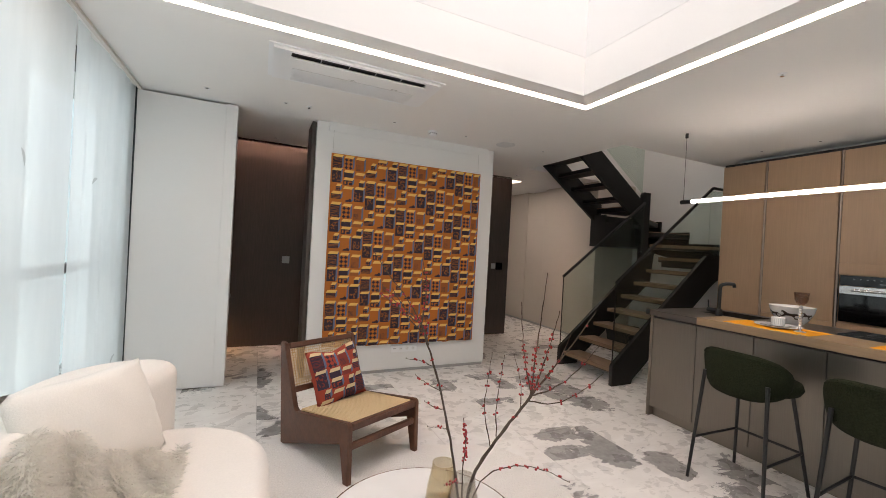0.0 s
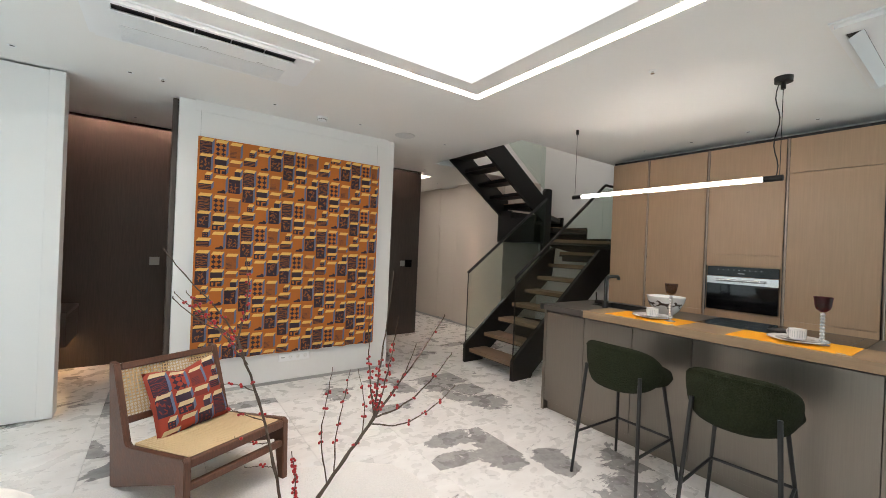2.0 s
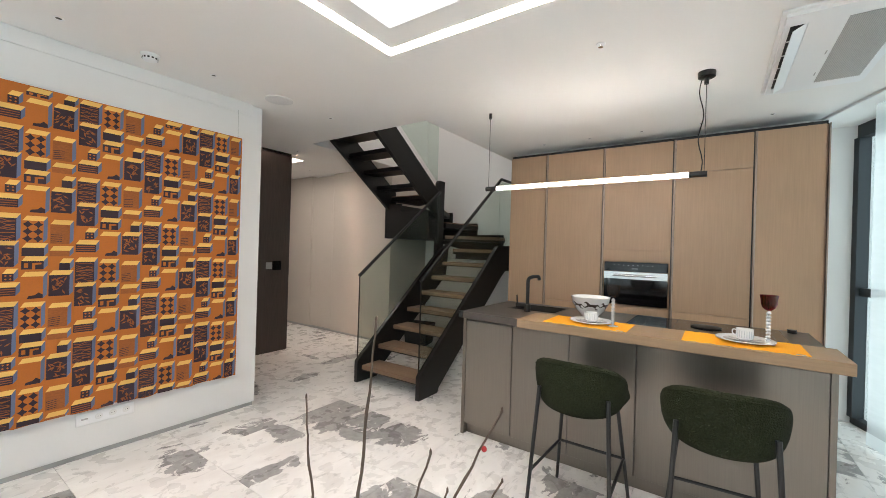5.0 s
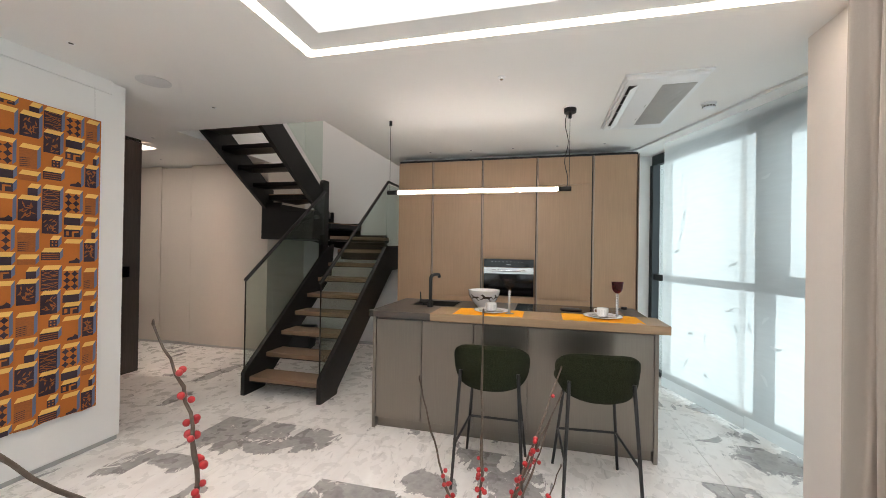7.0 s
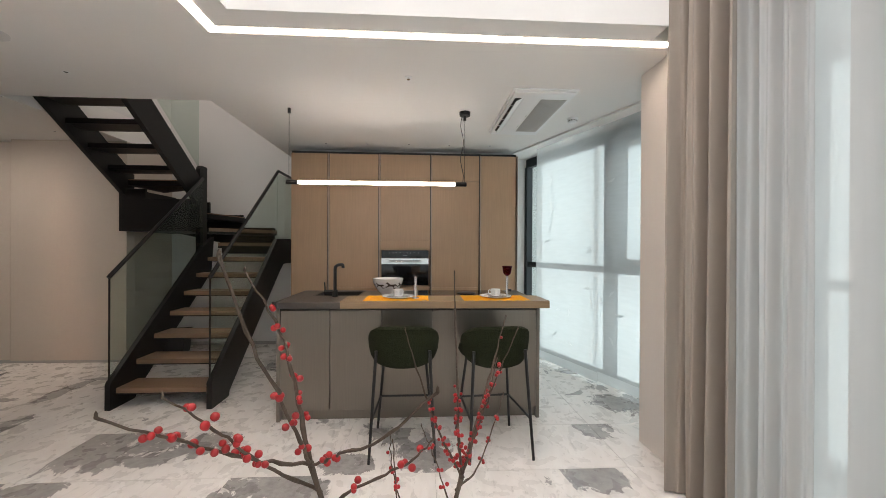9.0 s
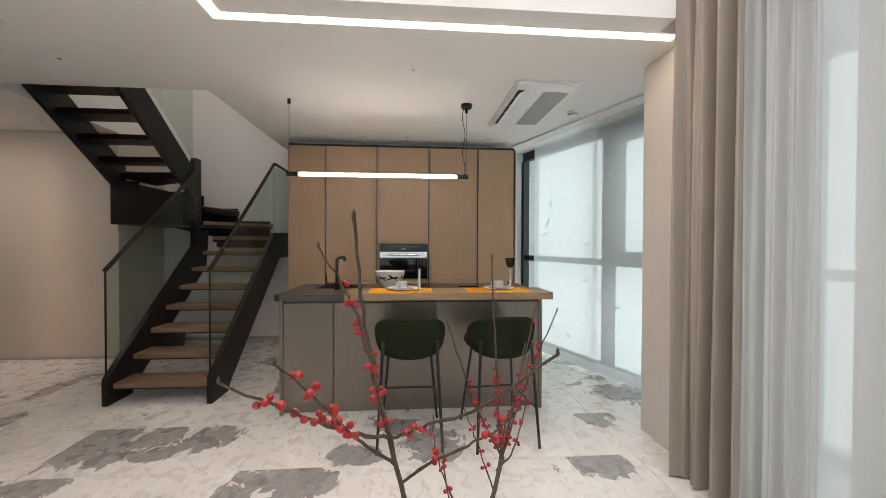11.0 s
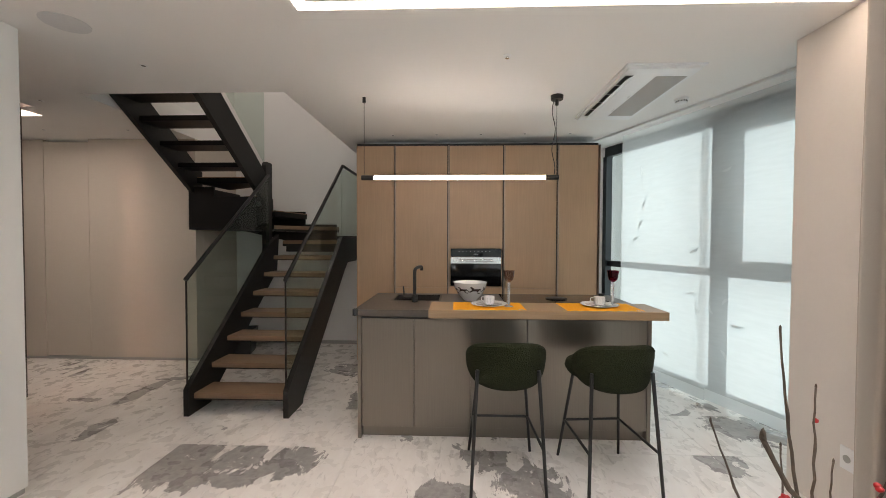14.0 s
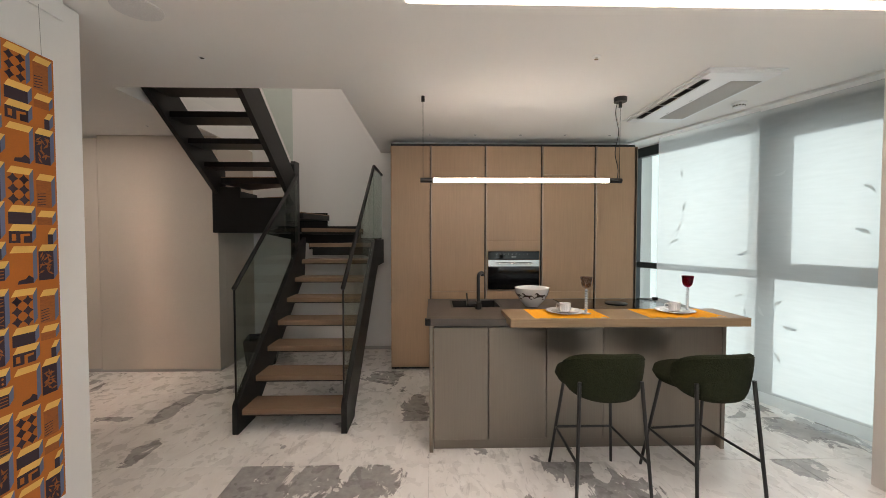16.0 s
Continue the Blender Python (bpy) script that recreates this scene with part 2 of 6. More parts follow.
M_CREAM2 = mat("cream_linen", (0.86, 0.82, 0.76), 0.9, grain=0.06, scale=150, bump=0.16, bscale=180, spots=0.05, sheen=0.2)
M_TEAK = mat("teak", (0.108, 0.042, 0.022), 0.42, grain=0.6, scale=12, stretch=(10, 2, 2), bump=0.12, bscale=30, spots=0.3)
M_CANE = mat("cane", (0.54, 0.375, 0.19), 0.6, grain=0.25, scale=120, bump=0.15, spots=0.06)
M_RUG = mat("wool_rug", (0.86, 0.825, 0.785), 1.0, grain=0.16, scale=90, bump=1.0, bscale=160, spots=0.05, sheen=0.3)
M_DRAPE = mat("taupe_drape", (0.37, 0.318, 0.27), 0.9, grain=0.1, scale=220, stretch=(1, 1, 1), bump=0.25, bscale=400, spots=0.03, sheen=0.3)
M_YELLOW = mat("saffron_linen", (0.95, 0.40, 0.004), 0.9, grain=0.08, scale=200, bump=0.3, bscale=350, spots=0.03)
M_CHINA = mat("white_porcelain", (0.83, 0.82, 0.81), 0.14, grain=0.01, scale=40, coat=0.4)
M_CHINAGREY = mat("grey_glaze_pattern", (0.55, 0.55, 0.56), 0.3, grain=0.35, scale=160)
M_INK = mat("dark_brown_ink", (0.05, 0.03, 0.022), 0.4, grain=0.4, scale=70)
M_MARBLE = marble("breccia_marble")
M_TABLETOP = mat("white_marble_top", (0.78, 0.765, 0.75), 0.2, grain=0.1, scale=5, bump=0.02, spots=0.05, coat=0.2)
M_GROUT = mat("grout", (0.50, 0.48, 0.46), 0.9, grain=0.1, scale=80)
M_ORANGE = mat("orange_print", (0.46, 0.135, 0.018), 0.85, grain=0.12, scale=160, bump=0.15, bscale=500, spots=0.04)
M_PYELLOW = mat("yellow_print", (0.80, 0.49, 0.13), 0.85, grain=0.06, scale=160)
M_PBLUE = mat("blue_print", (0.115, 0.145, 0.24), 0.85, grain=0.1, scale=160)
M_PDARK = mat("aubergine_print", (0.036, 0.020, 0.030), 0.85, grain=0.3, scale=160)
M_PRUST = mat("rust_print", (0.31, 0.095, 0.020), 0.85, grain=0.35, scale=70, stretch=(1, 1, 3))
M_CRED = mat("red_print", (0.33, 0.045, 0.022), 0.85, grain=0.15, scale=200, bump=0.2, bscale=450)
M_CCREAM = mat("sand_print", (0.62, 0.48, 0.28), 0.85, grain=0.1, scale=160)
M_CPURPLE = mat("plum_print", (0.036, 0.018, 0.036), 0.85, grain=0.4, scale=120)
M_CRUST = mat("dark_red_print", (0.20, 0.030, 0.020), 0.85, grain=0.2, scale=160)
M_TWIG = mat("grey_brown_bark", (0.085, 0.058, 0.040), 0.8, grain=0.5, scale=90, bump=0.5, bscale=150, spots=0.25)
M_BERRY = mat("red_berry", (0.38, 0.008, 0.009), 0.34, grain=0.25, scale=2, coat=0.1, per_object=0.12)
M_GLASS = clear_glass("clear_glass", (0.86, 0.915, 0.885), 0.0, 0.08)
M_PANE = clear_glass("window_glass", (0.93, 0.97, 0.97))
M_AMBER = clear_glass("smoked_amber_glass", (0.91, 0.865, 0.76), 0.0, 0.25)
M_SMOKE = clear_glass("smoky_glass", (0.72, 0.64, 0.60))
M_RUBY = clear_glass("ruby_glass", (0.50, 0.055, 0.17))
M_SHEER = sheer("white_voile", (0.93, 0.95, 0.95), 0.48)
M_SHEERW = sheer("milky_voile", (0.92, 0.94, 0.94), 0.20, (3, 3, 0.6))
M_SHEER2 = sheer("dense_white_voile", (0.73, 0.715, 0.705), 0.03, (5, 5, 0.15))
M_SHEERFOLD = sheer("doubled_voile", (0.88, 0.90, 0.90), 0.25)
M_FEATHER = sheer("pale_feather", (0.70, 0.71, 0.705), 0.22)
M_DAY = glow("bright_overcast_distance", (0.80, 0.95, 0.96), 0.59)
M_LED = glow("led_diffuser", (1.0, 0.86, 0.70), 12.3)
M_TUBE = glow("pendant_tube_diffuser", (1.0, 0.93, 0.82), 13.0)
M_WARMLED = glow("warm_led", (1.0, 0.60, 0.26), 22.0)
M_COVELED = glow("cove_led", (1.0, 0.66, 0.49), 42.0)
M_FUR = mat("cream_fur", (0.93, 0.905, 0.86), 1.0, grain=0.05, scale=60, spots=0.03, sheen=0.3)
M_HAIR = sheer("cream_fur_hair", (0.94, 0.915, 0.87), 0.12)
M_FRAME = mat("anthracite_frame", (0.020, 0.026, 0.030), 0.4, metal=0.3, grain=0.1, scale=40)


# ---- builders ----
def obj(name, bm, material, parent=None, label="", smooth=False):
    me = bpy.data.meshes.new(name)
    bmesh.ops.recalc_face_normals(bm, faces=bm.faces)
    bm.to_mesh(me)
    bm.free()
    for x in (material if isinstance(material, (list, tuple)) else [material]):
        me.materials.append(x)
    if smooth:
        for p in me.polygons:
            p.use_smooth = True
        if smooth == "auto":
            me.set_sharp_from_angle(angle=radians(40))
    ob = new(name, me)
    if parent is not None:
        ob.parent = parent
    if label:
        ob["label"] = label
    return ob


def part(name, bm, material, parent, label="", smooth=False):
    return obj(name, bm, material, parent, label, smooth)


def thing(name, label, category, m=None, group="", kind=""):
    e = new(name)
    e.empty_display_size = 0.1
    if m is not None:
        e.matrix_world = m
    return tagged(e, label, category, group, kind)


def box(lo, hi, bevel=0.0, bm=None, mat_i=0, seg=1):
    """A box from corner to corner, its edges rounded off by bevel."""
    bm = bm or bmesh.new()
    c = [(a + b) / 2 for a, b in zip(lo, hi)]
    s = [max(1e-5, abs(b - a)) for a, b in zip(lo, hi)]
    g = bmesh.ops.create_cube(bm, size=1, matrix=Matrix.Translation(c) @ Matrix.Diagonal((*s, 1)))
    if bevel:
        es = {e for v in g["verts"] for e in v.link_edges}
        bmesh.ops.bevel(bm, geom=list(es), offset=bevel, segments=seg, profile=0.5, affect="EDGES")
    if mat_i:
        for v in g["verts"]:
            if v.is_valid:
                for f in v.link_faces:
                    f.material_index = mat_i
    return bm


def prism(pts, axis, a, b, bm=None, mat_i=0):
    """A flat outline drawn in the plane across an axis, given thickness from a to b."""
    bm = bm or bmesh.new()
    put = {"x": lambda p, w: (w, p[0], p[1]), "y": lambda p, w: (p[0], w, p[1]), "z": lambda p, w: (p[0], p[1], w)}[axis]
    v0 = [bm.verts.new(put(p, a)) for p in pts]
    v1 = [bm.verts.new(put(p, b)) for p in pts]
    fs = [bm.faces.new(v0), bm.faces.new(v1[::-1])]
    for i in range(len(pts)):
        j = (i + 1) % len(pts)
        fs.append(bm.faces.new((v0[i], v1[i], v1[j], v0[j])))
    for f in fs:
        f.material_index = mat_i
    return bm


def lathe(profile, n=32, bm=None, m=None, mat_i=0):
    """A turned shape from (radius, height) pairs."""
    bm = bm or bmesh.new()
    rings = []
    for r, z in profile:
        if r < 1e-5:
            rings.append([bm.verts.new((0, 0, z))])
        else:
            rings.append([bm.verts.new((r * math.cos(2 * math.pi * k / n), r * math.sin(2 * math.pi * k / n), z)) for k in range(n)])
    made = [v for r in rings for v in r]
    for a, b in zip(rings, rings[1:]):
        for k in range(n):
            q = [a[k % len(a)], a[(k + 1) % len(a)], b[(k + 1) % len(b)], b[k % len(b)]]
            q = list(dict.fromkeys(q))
            if len(q) > 2:
                bm.faces.new(q).material_index = mat_i
    if m is not None:
        bmesh.ops.transform(bm, matrix=m, verts=made)
    return bm


def tube(points, radius, n=8, bm=None, mat_i=0):
    """A round rod along points; radius is one number or one for each point."""
    bm = bm or bmesh.new()
    pts = [Vector(p) for p in points]
    rad = radius if isinstance(radius, (list, tuple)) else [radius] * len(pts)
    rings = []
    side = None
    for i, p in enumerate(pts):
        d = (pts[min(i + 1, len(pts) - 1)] - pts[max(i - 1, 0)]).normalized()
        if side is None:
            side = d.orthogonal().normalized()
        side = (side - d * side.dot(d)).normalized()
        up = d.cross(side)
        rings.append([bm.verts.new(p + rad[i] * (math.cos(2 * math.pi * k / n) * side + math.sin(2 * math.pi * k / n) * up)) for k in range(n)])
    for a, b in zip(rings, rings[1:]):
        for k in range(n):
            bm.faces.new((a[k], a[(k + 1) % n], b[(k + 1) % n], b[k])).material_index = mat_i
    bm.faces.new(rings[0][::-1]).material_index = mat_i
    bm.faces.new(rings[-1]).material_index = mat_i
    return bm


def bend(points, r=0.03, n=5):
    """The same path with its inner corners rounded."""
    pts = [Vector(p) for p in points]
    out = [pts[0]]
    for a, b, c in zip(pts, pts[1:], pts[2:]):
        u, w = (a - b), (c - b)
        k = min(r, u.length * 0.45, w.length * 0.45)
        p, q = b + u.normalized() * k, b + w.normalized() * k
        for i in range(n + 1):
            t = i / n
            out.append((1 - t) ** 2 * p + 2 * t * (1 - t) * b + t * t * q)
    out.append(pts[-1])
    return out


def sheet_with_holes(x0, x1, y0, y1, z0, z1, holes):
    """A slab with rectangular holes right through it."""
    xs = sorted({x0, x1, *[h[0] for h in holes], *[h[1] for h in holes]})
    ys = sorted({y0, y1, *[h[2] for h in holes], *[h[3] for h in holes]})
    solid = {}
    for i in range(len(xs) - 1):
        for j in range(len(ys) - 1):
            cx, cy = (xs[i] + xs[i + 1]) / 2, (ys[j] + ys[j + 1]) / 2
            solid[i, j] = not any(h[0] < cx < h[1] and h[2] < cy < h[3] for h in holes)
    bm = bmesh.new()
    cache = {}

    def V(i, j, z):
        k = (i, j, z)
        if k not in cache:
            cache[k] = bm.verts.new((xs[i], ys[j], z))
        return cache[k]
    for (i, j), s in solid.items():
        if not s:
            continue
        for z in (z0, z1):
            bm.faces.new((V(i, j, z), V(i + 1, j, z), V(i + 1, j + 1, z), V(i, j + 1, z)))
        for di, dj, a, b in ((-1, 0, (i, j), (i, j + 1)), (1, 0, (i + 1, j), (i + 1, j + 1)), (0, -1, (i, j), (i + 1, j)), (0, 1, (i, j + 1), (i + 1, j + 1))):
            if not solid.get((i + di, j + dj), False):
                bm.faces.new((V(*a, z0), V(*b, z0), V(*b, z1), V(*a, z1)))
    return bm


def structure(name, bm, material, label, category, smooth=False):
    return tagged(obj(name, bm, material, smooth=smooth), label, category, kind="structure")


# ---- the shell ----
WALL_Y = 4.51          # face of the white feature wall
DARK_Y = 6.02          # face of the smoked oak wall
VX0, VX1, VY0, VY1 = -0.55, 2.48, -0.02, 2.625
SX0, SX1, SY0, SY1 = 3.86, 6.24, 3.42, 5.16
structure("ceiling", sheet_with_holes(-1.5, 6.5, -2.2, 9.0, CEIL, CEIL + 0.30,
          [(VX0, VX1, VY0, VY1), (1.62, 2.63, -0.42, 0.16), (SX0, SX1, SY0, SY1), (-1.45, 4.16, DARK_Y - 0.14, DARK_Y), (4.16, 4.42, 6.08, 6.44)]), M_CEIL,
          "smooth off-white painted plaster ceiling with recessed openings", "ceiling")
structure("cove_lid", box((-1.5, DARK_Y - 0.2, CEIL + 0.31), (4.2, DARK_Y + 0.1, CEIL + 0.36)), M_CEIL, "plaster lid of the cove above the oak wall", "ceiling")
# shade over the cabinets is put in as a solid black strip
structure("trim_cabinet_shade", box((5.352, 0.345, 2.602), (5.925, 3.195, 2.632)), M_BLACK, "black strip for the shade in the gap above the tall cabinets", "trim")
structure("trim_cabinet_top", box((5.56, 0.345, 2.602), (5.925, 3.195, CEIL - 0.001)), M_CEIL, "white plaster filler above the tall cabinets", "trim")
for lo, hi in (((1.55, -0.46, CEIL + 0.301), (2.70, -0.142, CEIL + 0.34)), ((2.602, -0.14, CEIL + 0.301), (2.70, 0.22, CEIL + 0.34))):
    structure("curtain_pocket_lid", box(lo, hi), M_CEIL, "plaster lid of the curtain pocket", "ceiling")
# double-height well above the sitting area
T = 0.12
for nm, lo, hi in (("wall_well_north", (VX0 - T, VY1, CEIL + 0.302), (VX1 + T, VY1 + T, 6.3)), ("wall_well_east", (VX1, VY0, CEIL + 0.302), (VX1 + T, VY1, 6.3)),
                   ("wall_well_south", (VX0 - T, VY0 - T, CEIL + 0.302), (VX1 + T, VY0, 6.3)), ("wall_well_west", (VX0 - T, VY0, CEIL + 0.302), (VX0, VY1, 6.3))):
    structure(nm, box(lo, hi), M_WHITE, "white plastered wall of the double-height well", "wall")
# stairwell above the ceiling
for nm, lo, hi in (("wall_stairwell_north", (SX0 - 0.5, SY1 + 0.02, CEIL + 0.302), (SX1, SY1 + T, 5.6)), ("wall_stairwell_south", (SX0 - 0.5, SY0 - T, CEIL + 0.302), (SX1, SY0 - 0.001, 5.6)),
                   ("wall_stairwell_west", (SX0 - 0.62, SY0 - T, CEIL + 0.302), (SX0 - 0.5, SY1 + T, 5.6))):
    structure(nm, box(lo, hi), M_WHITE, "white plastered wall of the stairwell", "wall")
structure("ceiling_stairwell", box((SX0 - 0.7, SY0 - 0.2, 5.6), (SX1 + 0.2, SY1 + 0.2, 5.7)), M_CEIL, "white plaster ceiling over the stairwell", "ceiling")
# unseen roof with an assumed opening, added to let light into the well
structure("added_well_roof", sheet_with_holes(-1.2, 3.2, -0.8, 3.4, 6.3, 6.45, [(-0.4, 2.3, 0.15, 2.5)]), M_CEIL, "unseen flat white roof, added with a large opening for light", "roof")
well_pane = structure("added_well_pane", box((-0.42, 0.13, 6.40), (2.32, 2.52, 6.412)), M_PANE, "unseen clear glass pane added over the roof opening", "window")
well_pane.visible_shadow = False

# walls
structure("wall_north_panel", box((-0.812, WALL_Y, 0.012), (-0.127, WALL_Y + 0.14, CEIL - 0.018)), M_WHITE, "white lacquered full-height sliding panel", "wall panel")
# the shadow gap at the panel's edge, drawn as a dark strip
structure("trim_panel_shade", box((-0.98, WALL_Y - 0.006, 0.0), (-0.815, WALL_Y + 0.14, CEIL - 0.001)), M_FRAME, "dark strip for the shade in the gap between curtain and sliding panel", "trim")
structure("wall_north_jamb", box((-0.125, WALL_Y - 0.012, 0.012), (-0.03, WALL_Y + 0.14, CEIL - 0.012), 0.002), M_WHITE, "narrow white lacquered jamb panel beside the opening", "wall panel")
structure("wall_feature", box((0.70, WALL_Y, 0.035), (2.84, WALL_Y + 0.16, CEIL - 0.008), 0.002), M_WHITE, "freestanding white painted feature wall", "wall")
structure("baseboard_feature", box((0.71, WALL_Y + 0.012, 0.0), (2.83, WALL_Y + 0.15, 0.035)), M_GREYPL, "recessed grey shadow-gap base under the white wall", "baseboard")
structure("wall_feature_step", box((0.82, WALL_Y - 0.012, CEIL - 0.10), (2.74, WALL_Y - 0.001, CEIL - 0.001)), M_WHITE, "shallow white hanging rail strip along the wall top", "trim")
structure("door_1", box((0.655, WALL_Y + 0.03, 0.008), (0.697, WALL_Y + 0.40, CEIL - 0.02), 0.002), M_DARKWOOD, "brown oak edge of a sliding door, open", "door")
structure("wall_dark", box((-1.5, DARK_Y, 0.0), (4.17, DARK_Y + 0.14, CEIL + 0.31)), M_DARKWOOD, "full-height smoked oak panelled wall", "wall")
structure("wall_corridor_west", box((-1.12, WALL_Y + 0.142, 0), (-0.98, DARK_Y - 0.002, CEIL)), M_DARKWOOD, "smoked oak side wall of the passage", "wall")
structure("wall_east_beige_a", box((5.32, 6.50, 0.045), (5.45, 7.06, CEIL - 0.03)), M_BEIGE, "flush greige door panel in the corridor wall", "wall panel")
structure("wall_east_beige_b", box((5.316, 5.16, 0.035), (5.45, 6.493, CEIL - 0.002)), M_BEIGE, "greige painted corridor wall", "wall")
structure("wall_east_beige_c", box((5.316, 7.067, 0.035), (5.45, 8.2, CEIL - 0.002)), M_BEIGE, "greige painted corridor wall beyond the door", "wall")
structure("baseboard_east", box((5.33, 5.17, 0.0), (5.44, 8.2, 0.035)), M_GREYPL, "recessed grey shadow-gap base", "baseboard")
structure("wall_corridor_end", box((3.6, 8.0, 0), (5.32, 8.12, CEIL)), M_BEIGE, "greige end wall of the corridor", "wall")
structure("door_2", box((4.55, 7.92, 0.005), (5.31, 7.995, CEIL - 0.06), 0.003), M_DARKWOOD, "closed dark door at the corridor end", "door")
structure("wall_corridor_hidden", box((3.48, DARK_Y + 0.142, 0), (3.6, 8.1, CEIL)), M_WHITE, "white wall behind the oak partition", "wall")
structure("wall_niche_back", box((6.2, 3.0, 0.0), (6.34, 5.3, 5.6)), M_WHITE, "tall white plastered wall behind the staircase", "wall")
structure("wall_niche_north", box((5.452, 5.16, 0.0), (6.198, 5.30, CEIL)), M_BEIGE, "greige return wall beside the staircase", "wall")
structure("baseboard_niche", box((6.185, 3.22, 0.0), (6.199, 5.15, 0.045)), M_GREYPL, "grey base strip behind the staircase", "baseboard")
structure("wall_kitchen_back", box((5.93, -0.4, 0), (6.06, 3.2, CEIL)), M_WHITE, "white wall behind the tall cabinets", "wall")
structure("wall_kitchen_return", box((5.93, 3.2, 0), (6.198, 3.26, CEIL)), M_WHITE, "white return wall between cabinets and staircase", "wall")
structure("wall_column", box((2.45, -0.50, 0.0), (3.12, -0.045, CEIL - 0.001), 0.002), M_COLUMN, "warm white painted column between the windows", "wall")
structure("wall_column_stub", box((2.9, -1.4, 0.0), (3.12, -0.502, CEIL - 0.001)), M_COLUMN, "warm white reveal behind the column", "wall")
structure("wall_south_west", box((-1.5, -2.1, 0), (2.9, -1.98, CEIL)), M_WHITE, "white wall behind the viewer", "wall")
structure("wall_upper_north", box((-1.5, 8.8, 0), (6.5, 8.92, CEIL)), M_WHITE, "white outer wall", "wall")

# floor bed; the slabs are laid last
structure("floor", box((-1.6, -2.2, -0.12), (6.4, 9.0, -0.006)), M_GROUT, "marble tiled floor with tight pale joints", "floor")


# ---- windows and curtains ----
def slant(x, off=0.0):
    """A point of the oblique south front, off metres inside its curtain line."""
    return Vector((x - off * 0.325, -0.235 + SLANT * (x - 4.5) + off * 0.945, 0))


def slab_between(p, q, z0, z1, thick, bm=None):
    """An upright plate from p to q on plan, with thickness to its inner side."""
    d = (q - p).normalized()
    n = Vector((-d.y, d.x, 0)) * thick
    return prism([(p.x, p.y), (q.x, q.y), (q.x + n.x, q.y + n.y), (p.x + n.x, p.y + n.y)], "z", z0, z1, bm)


def window_wall(name, p, q, mullions, rails, label):
    """A tall glazed front: dark frame, posts, rails and panes. Posts are distances along the run with widths."""
    w = thing(name, label, "window", kind="structure")
    d = (q - p).normalized()
    at = lambda s: p + d * s
    total = (q - p).length
    part("window_frame", slab_between(at(0), at(total), 0.0, 0.06, 0.07), M_FRAME, w)
    part("window_frame", slab_between(at(0), at(total), 2.58, 2.70, 0.07), M_FRAME, w)
    for s, wd in mullions:
        part("post", slab_between(at(s), at(s + wd), 0.06, 2.58, 0.09), M_FRAME, w)
    edges = [0.0, *[v for s, wd in mullions for v in (s, s + wd)], total]
    for s, e in zip(edges[0::2], edges[1::2]):
        if e - s < 0.1:
            continue
        for za, zb in rails:
            part("rail", slab_between(at(s + 0.002), at(e - 0.002), za, zb, 0.06), M_FRAME, w)
        zs = [0.06, *[z for r in rails for z in r], 2.58]
        for za, zb in zip(zs[::2], zs[1::2]):
            g = part("pane", slab_between(at(s), at(e), za, zb, 0.006), M_PANE, w)
            g.visible_shadow = False
    return w


KW = window_wall("window_1", slant(3.0, -0.26), slant(6.09, -0.26), [(0.0, 0.42), (1.405, 0.112), (2.975, 0.122)], [(1.155, 1.227)],
                 "tall dark-framed kitchen window with frosted daylight")
# opening sash in the upper bay nearest the drapes
SA, SD = slant(3.0, -0.26), (slant(6.09, -0.26) - slant(3.0, -0.26)).normalized()
sash = part("sash", slab_between(SA + SD * 0.422, SA + SD * 1.403, 2.465, 2.578, 0.085), M_FRAME, KW, "dark opening sash frame")
part("sash_rail", slab_between(SA + SD * 0.422, SA + SD * 1.403, 1.229, 1.312, 0.085), M_FRAME, sash)
part("sash_stile", slab_between(SA + SD * 1.28, SA + SD * 1.403, 1.314, 2.463, 0.085), M_FRAME, sash)
part("sash_stile", slab_between(SA + SD * 0.422, SA + SD * 0.545, 1.314, 2.463, 0.085), M_FRAME, sash)
WW = window_wall("window_2", Vector((-1.06, 4.5, 0)), Vector((-1.06, -2.0, 0)), [(0.0, 0.06), (1.32, 0.09), (3.2, 0.09), (5.6, 0.09)], [(1.12, 1.185)],
                 "tall dark-framed living room window with frosted daylight")
SW = window_wall("window_3", slant(-1.0, -0.10), slant(2.75, -0.10), [(0.0, 0.2), (1.2, 0.1), (2.4, 0.1), (3.8, 0.1)], [(1.165, 1.235)],
                 "tall dark-framed window behind the drapes")
structure("backdrop_south", slab_between(Vector((-4, -3.6, 0)), Vector((9, 0.87, 0)), -4.0, 5.0, -0.02), M_DAY, "bright pale overcast distance outside", "backdrop")
structure("backdrop_west", box((-2.6, -5, -4.0), (-2.58, 14, 6.0)), M_DAY, "bright pale overcast distance outside", "backdrop")


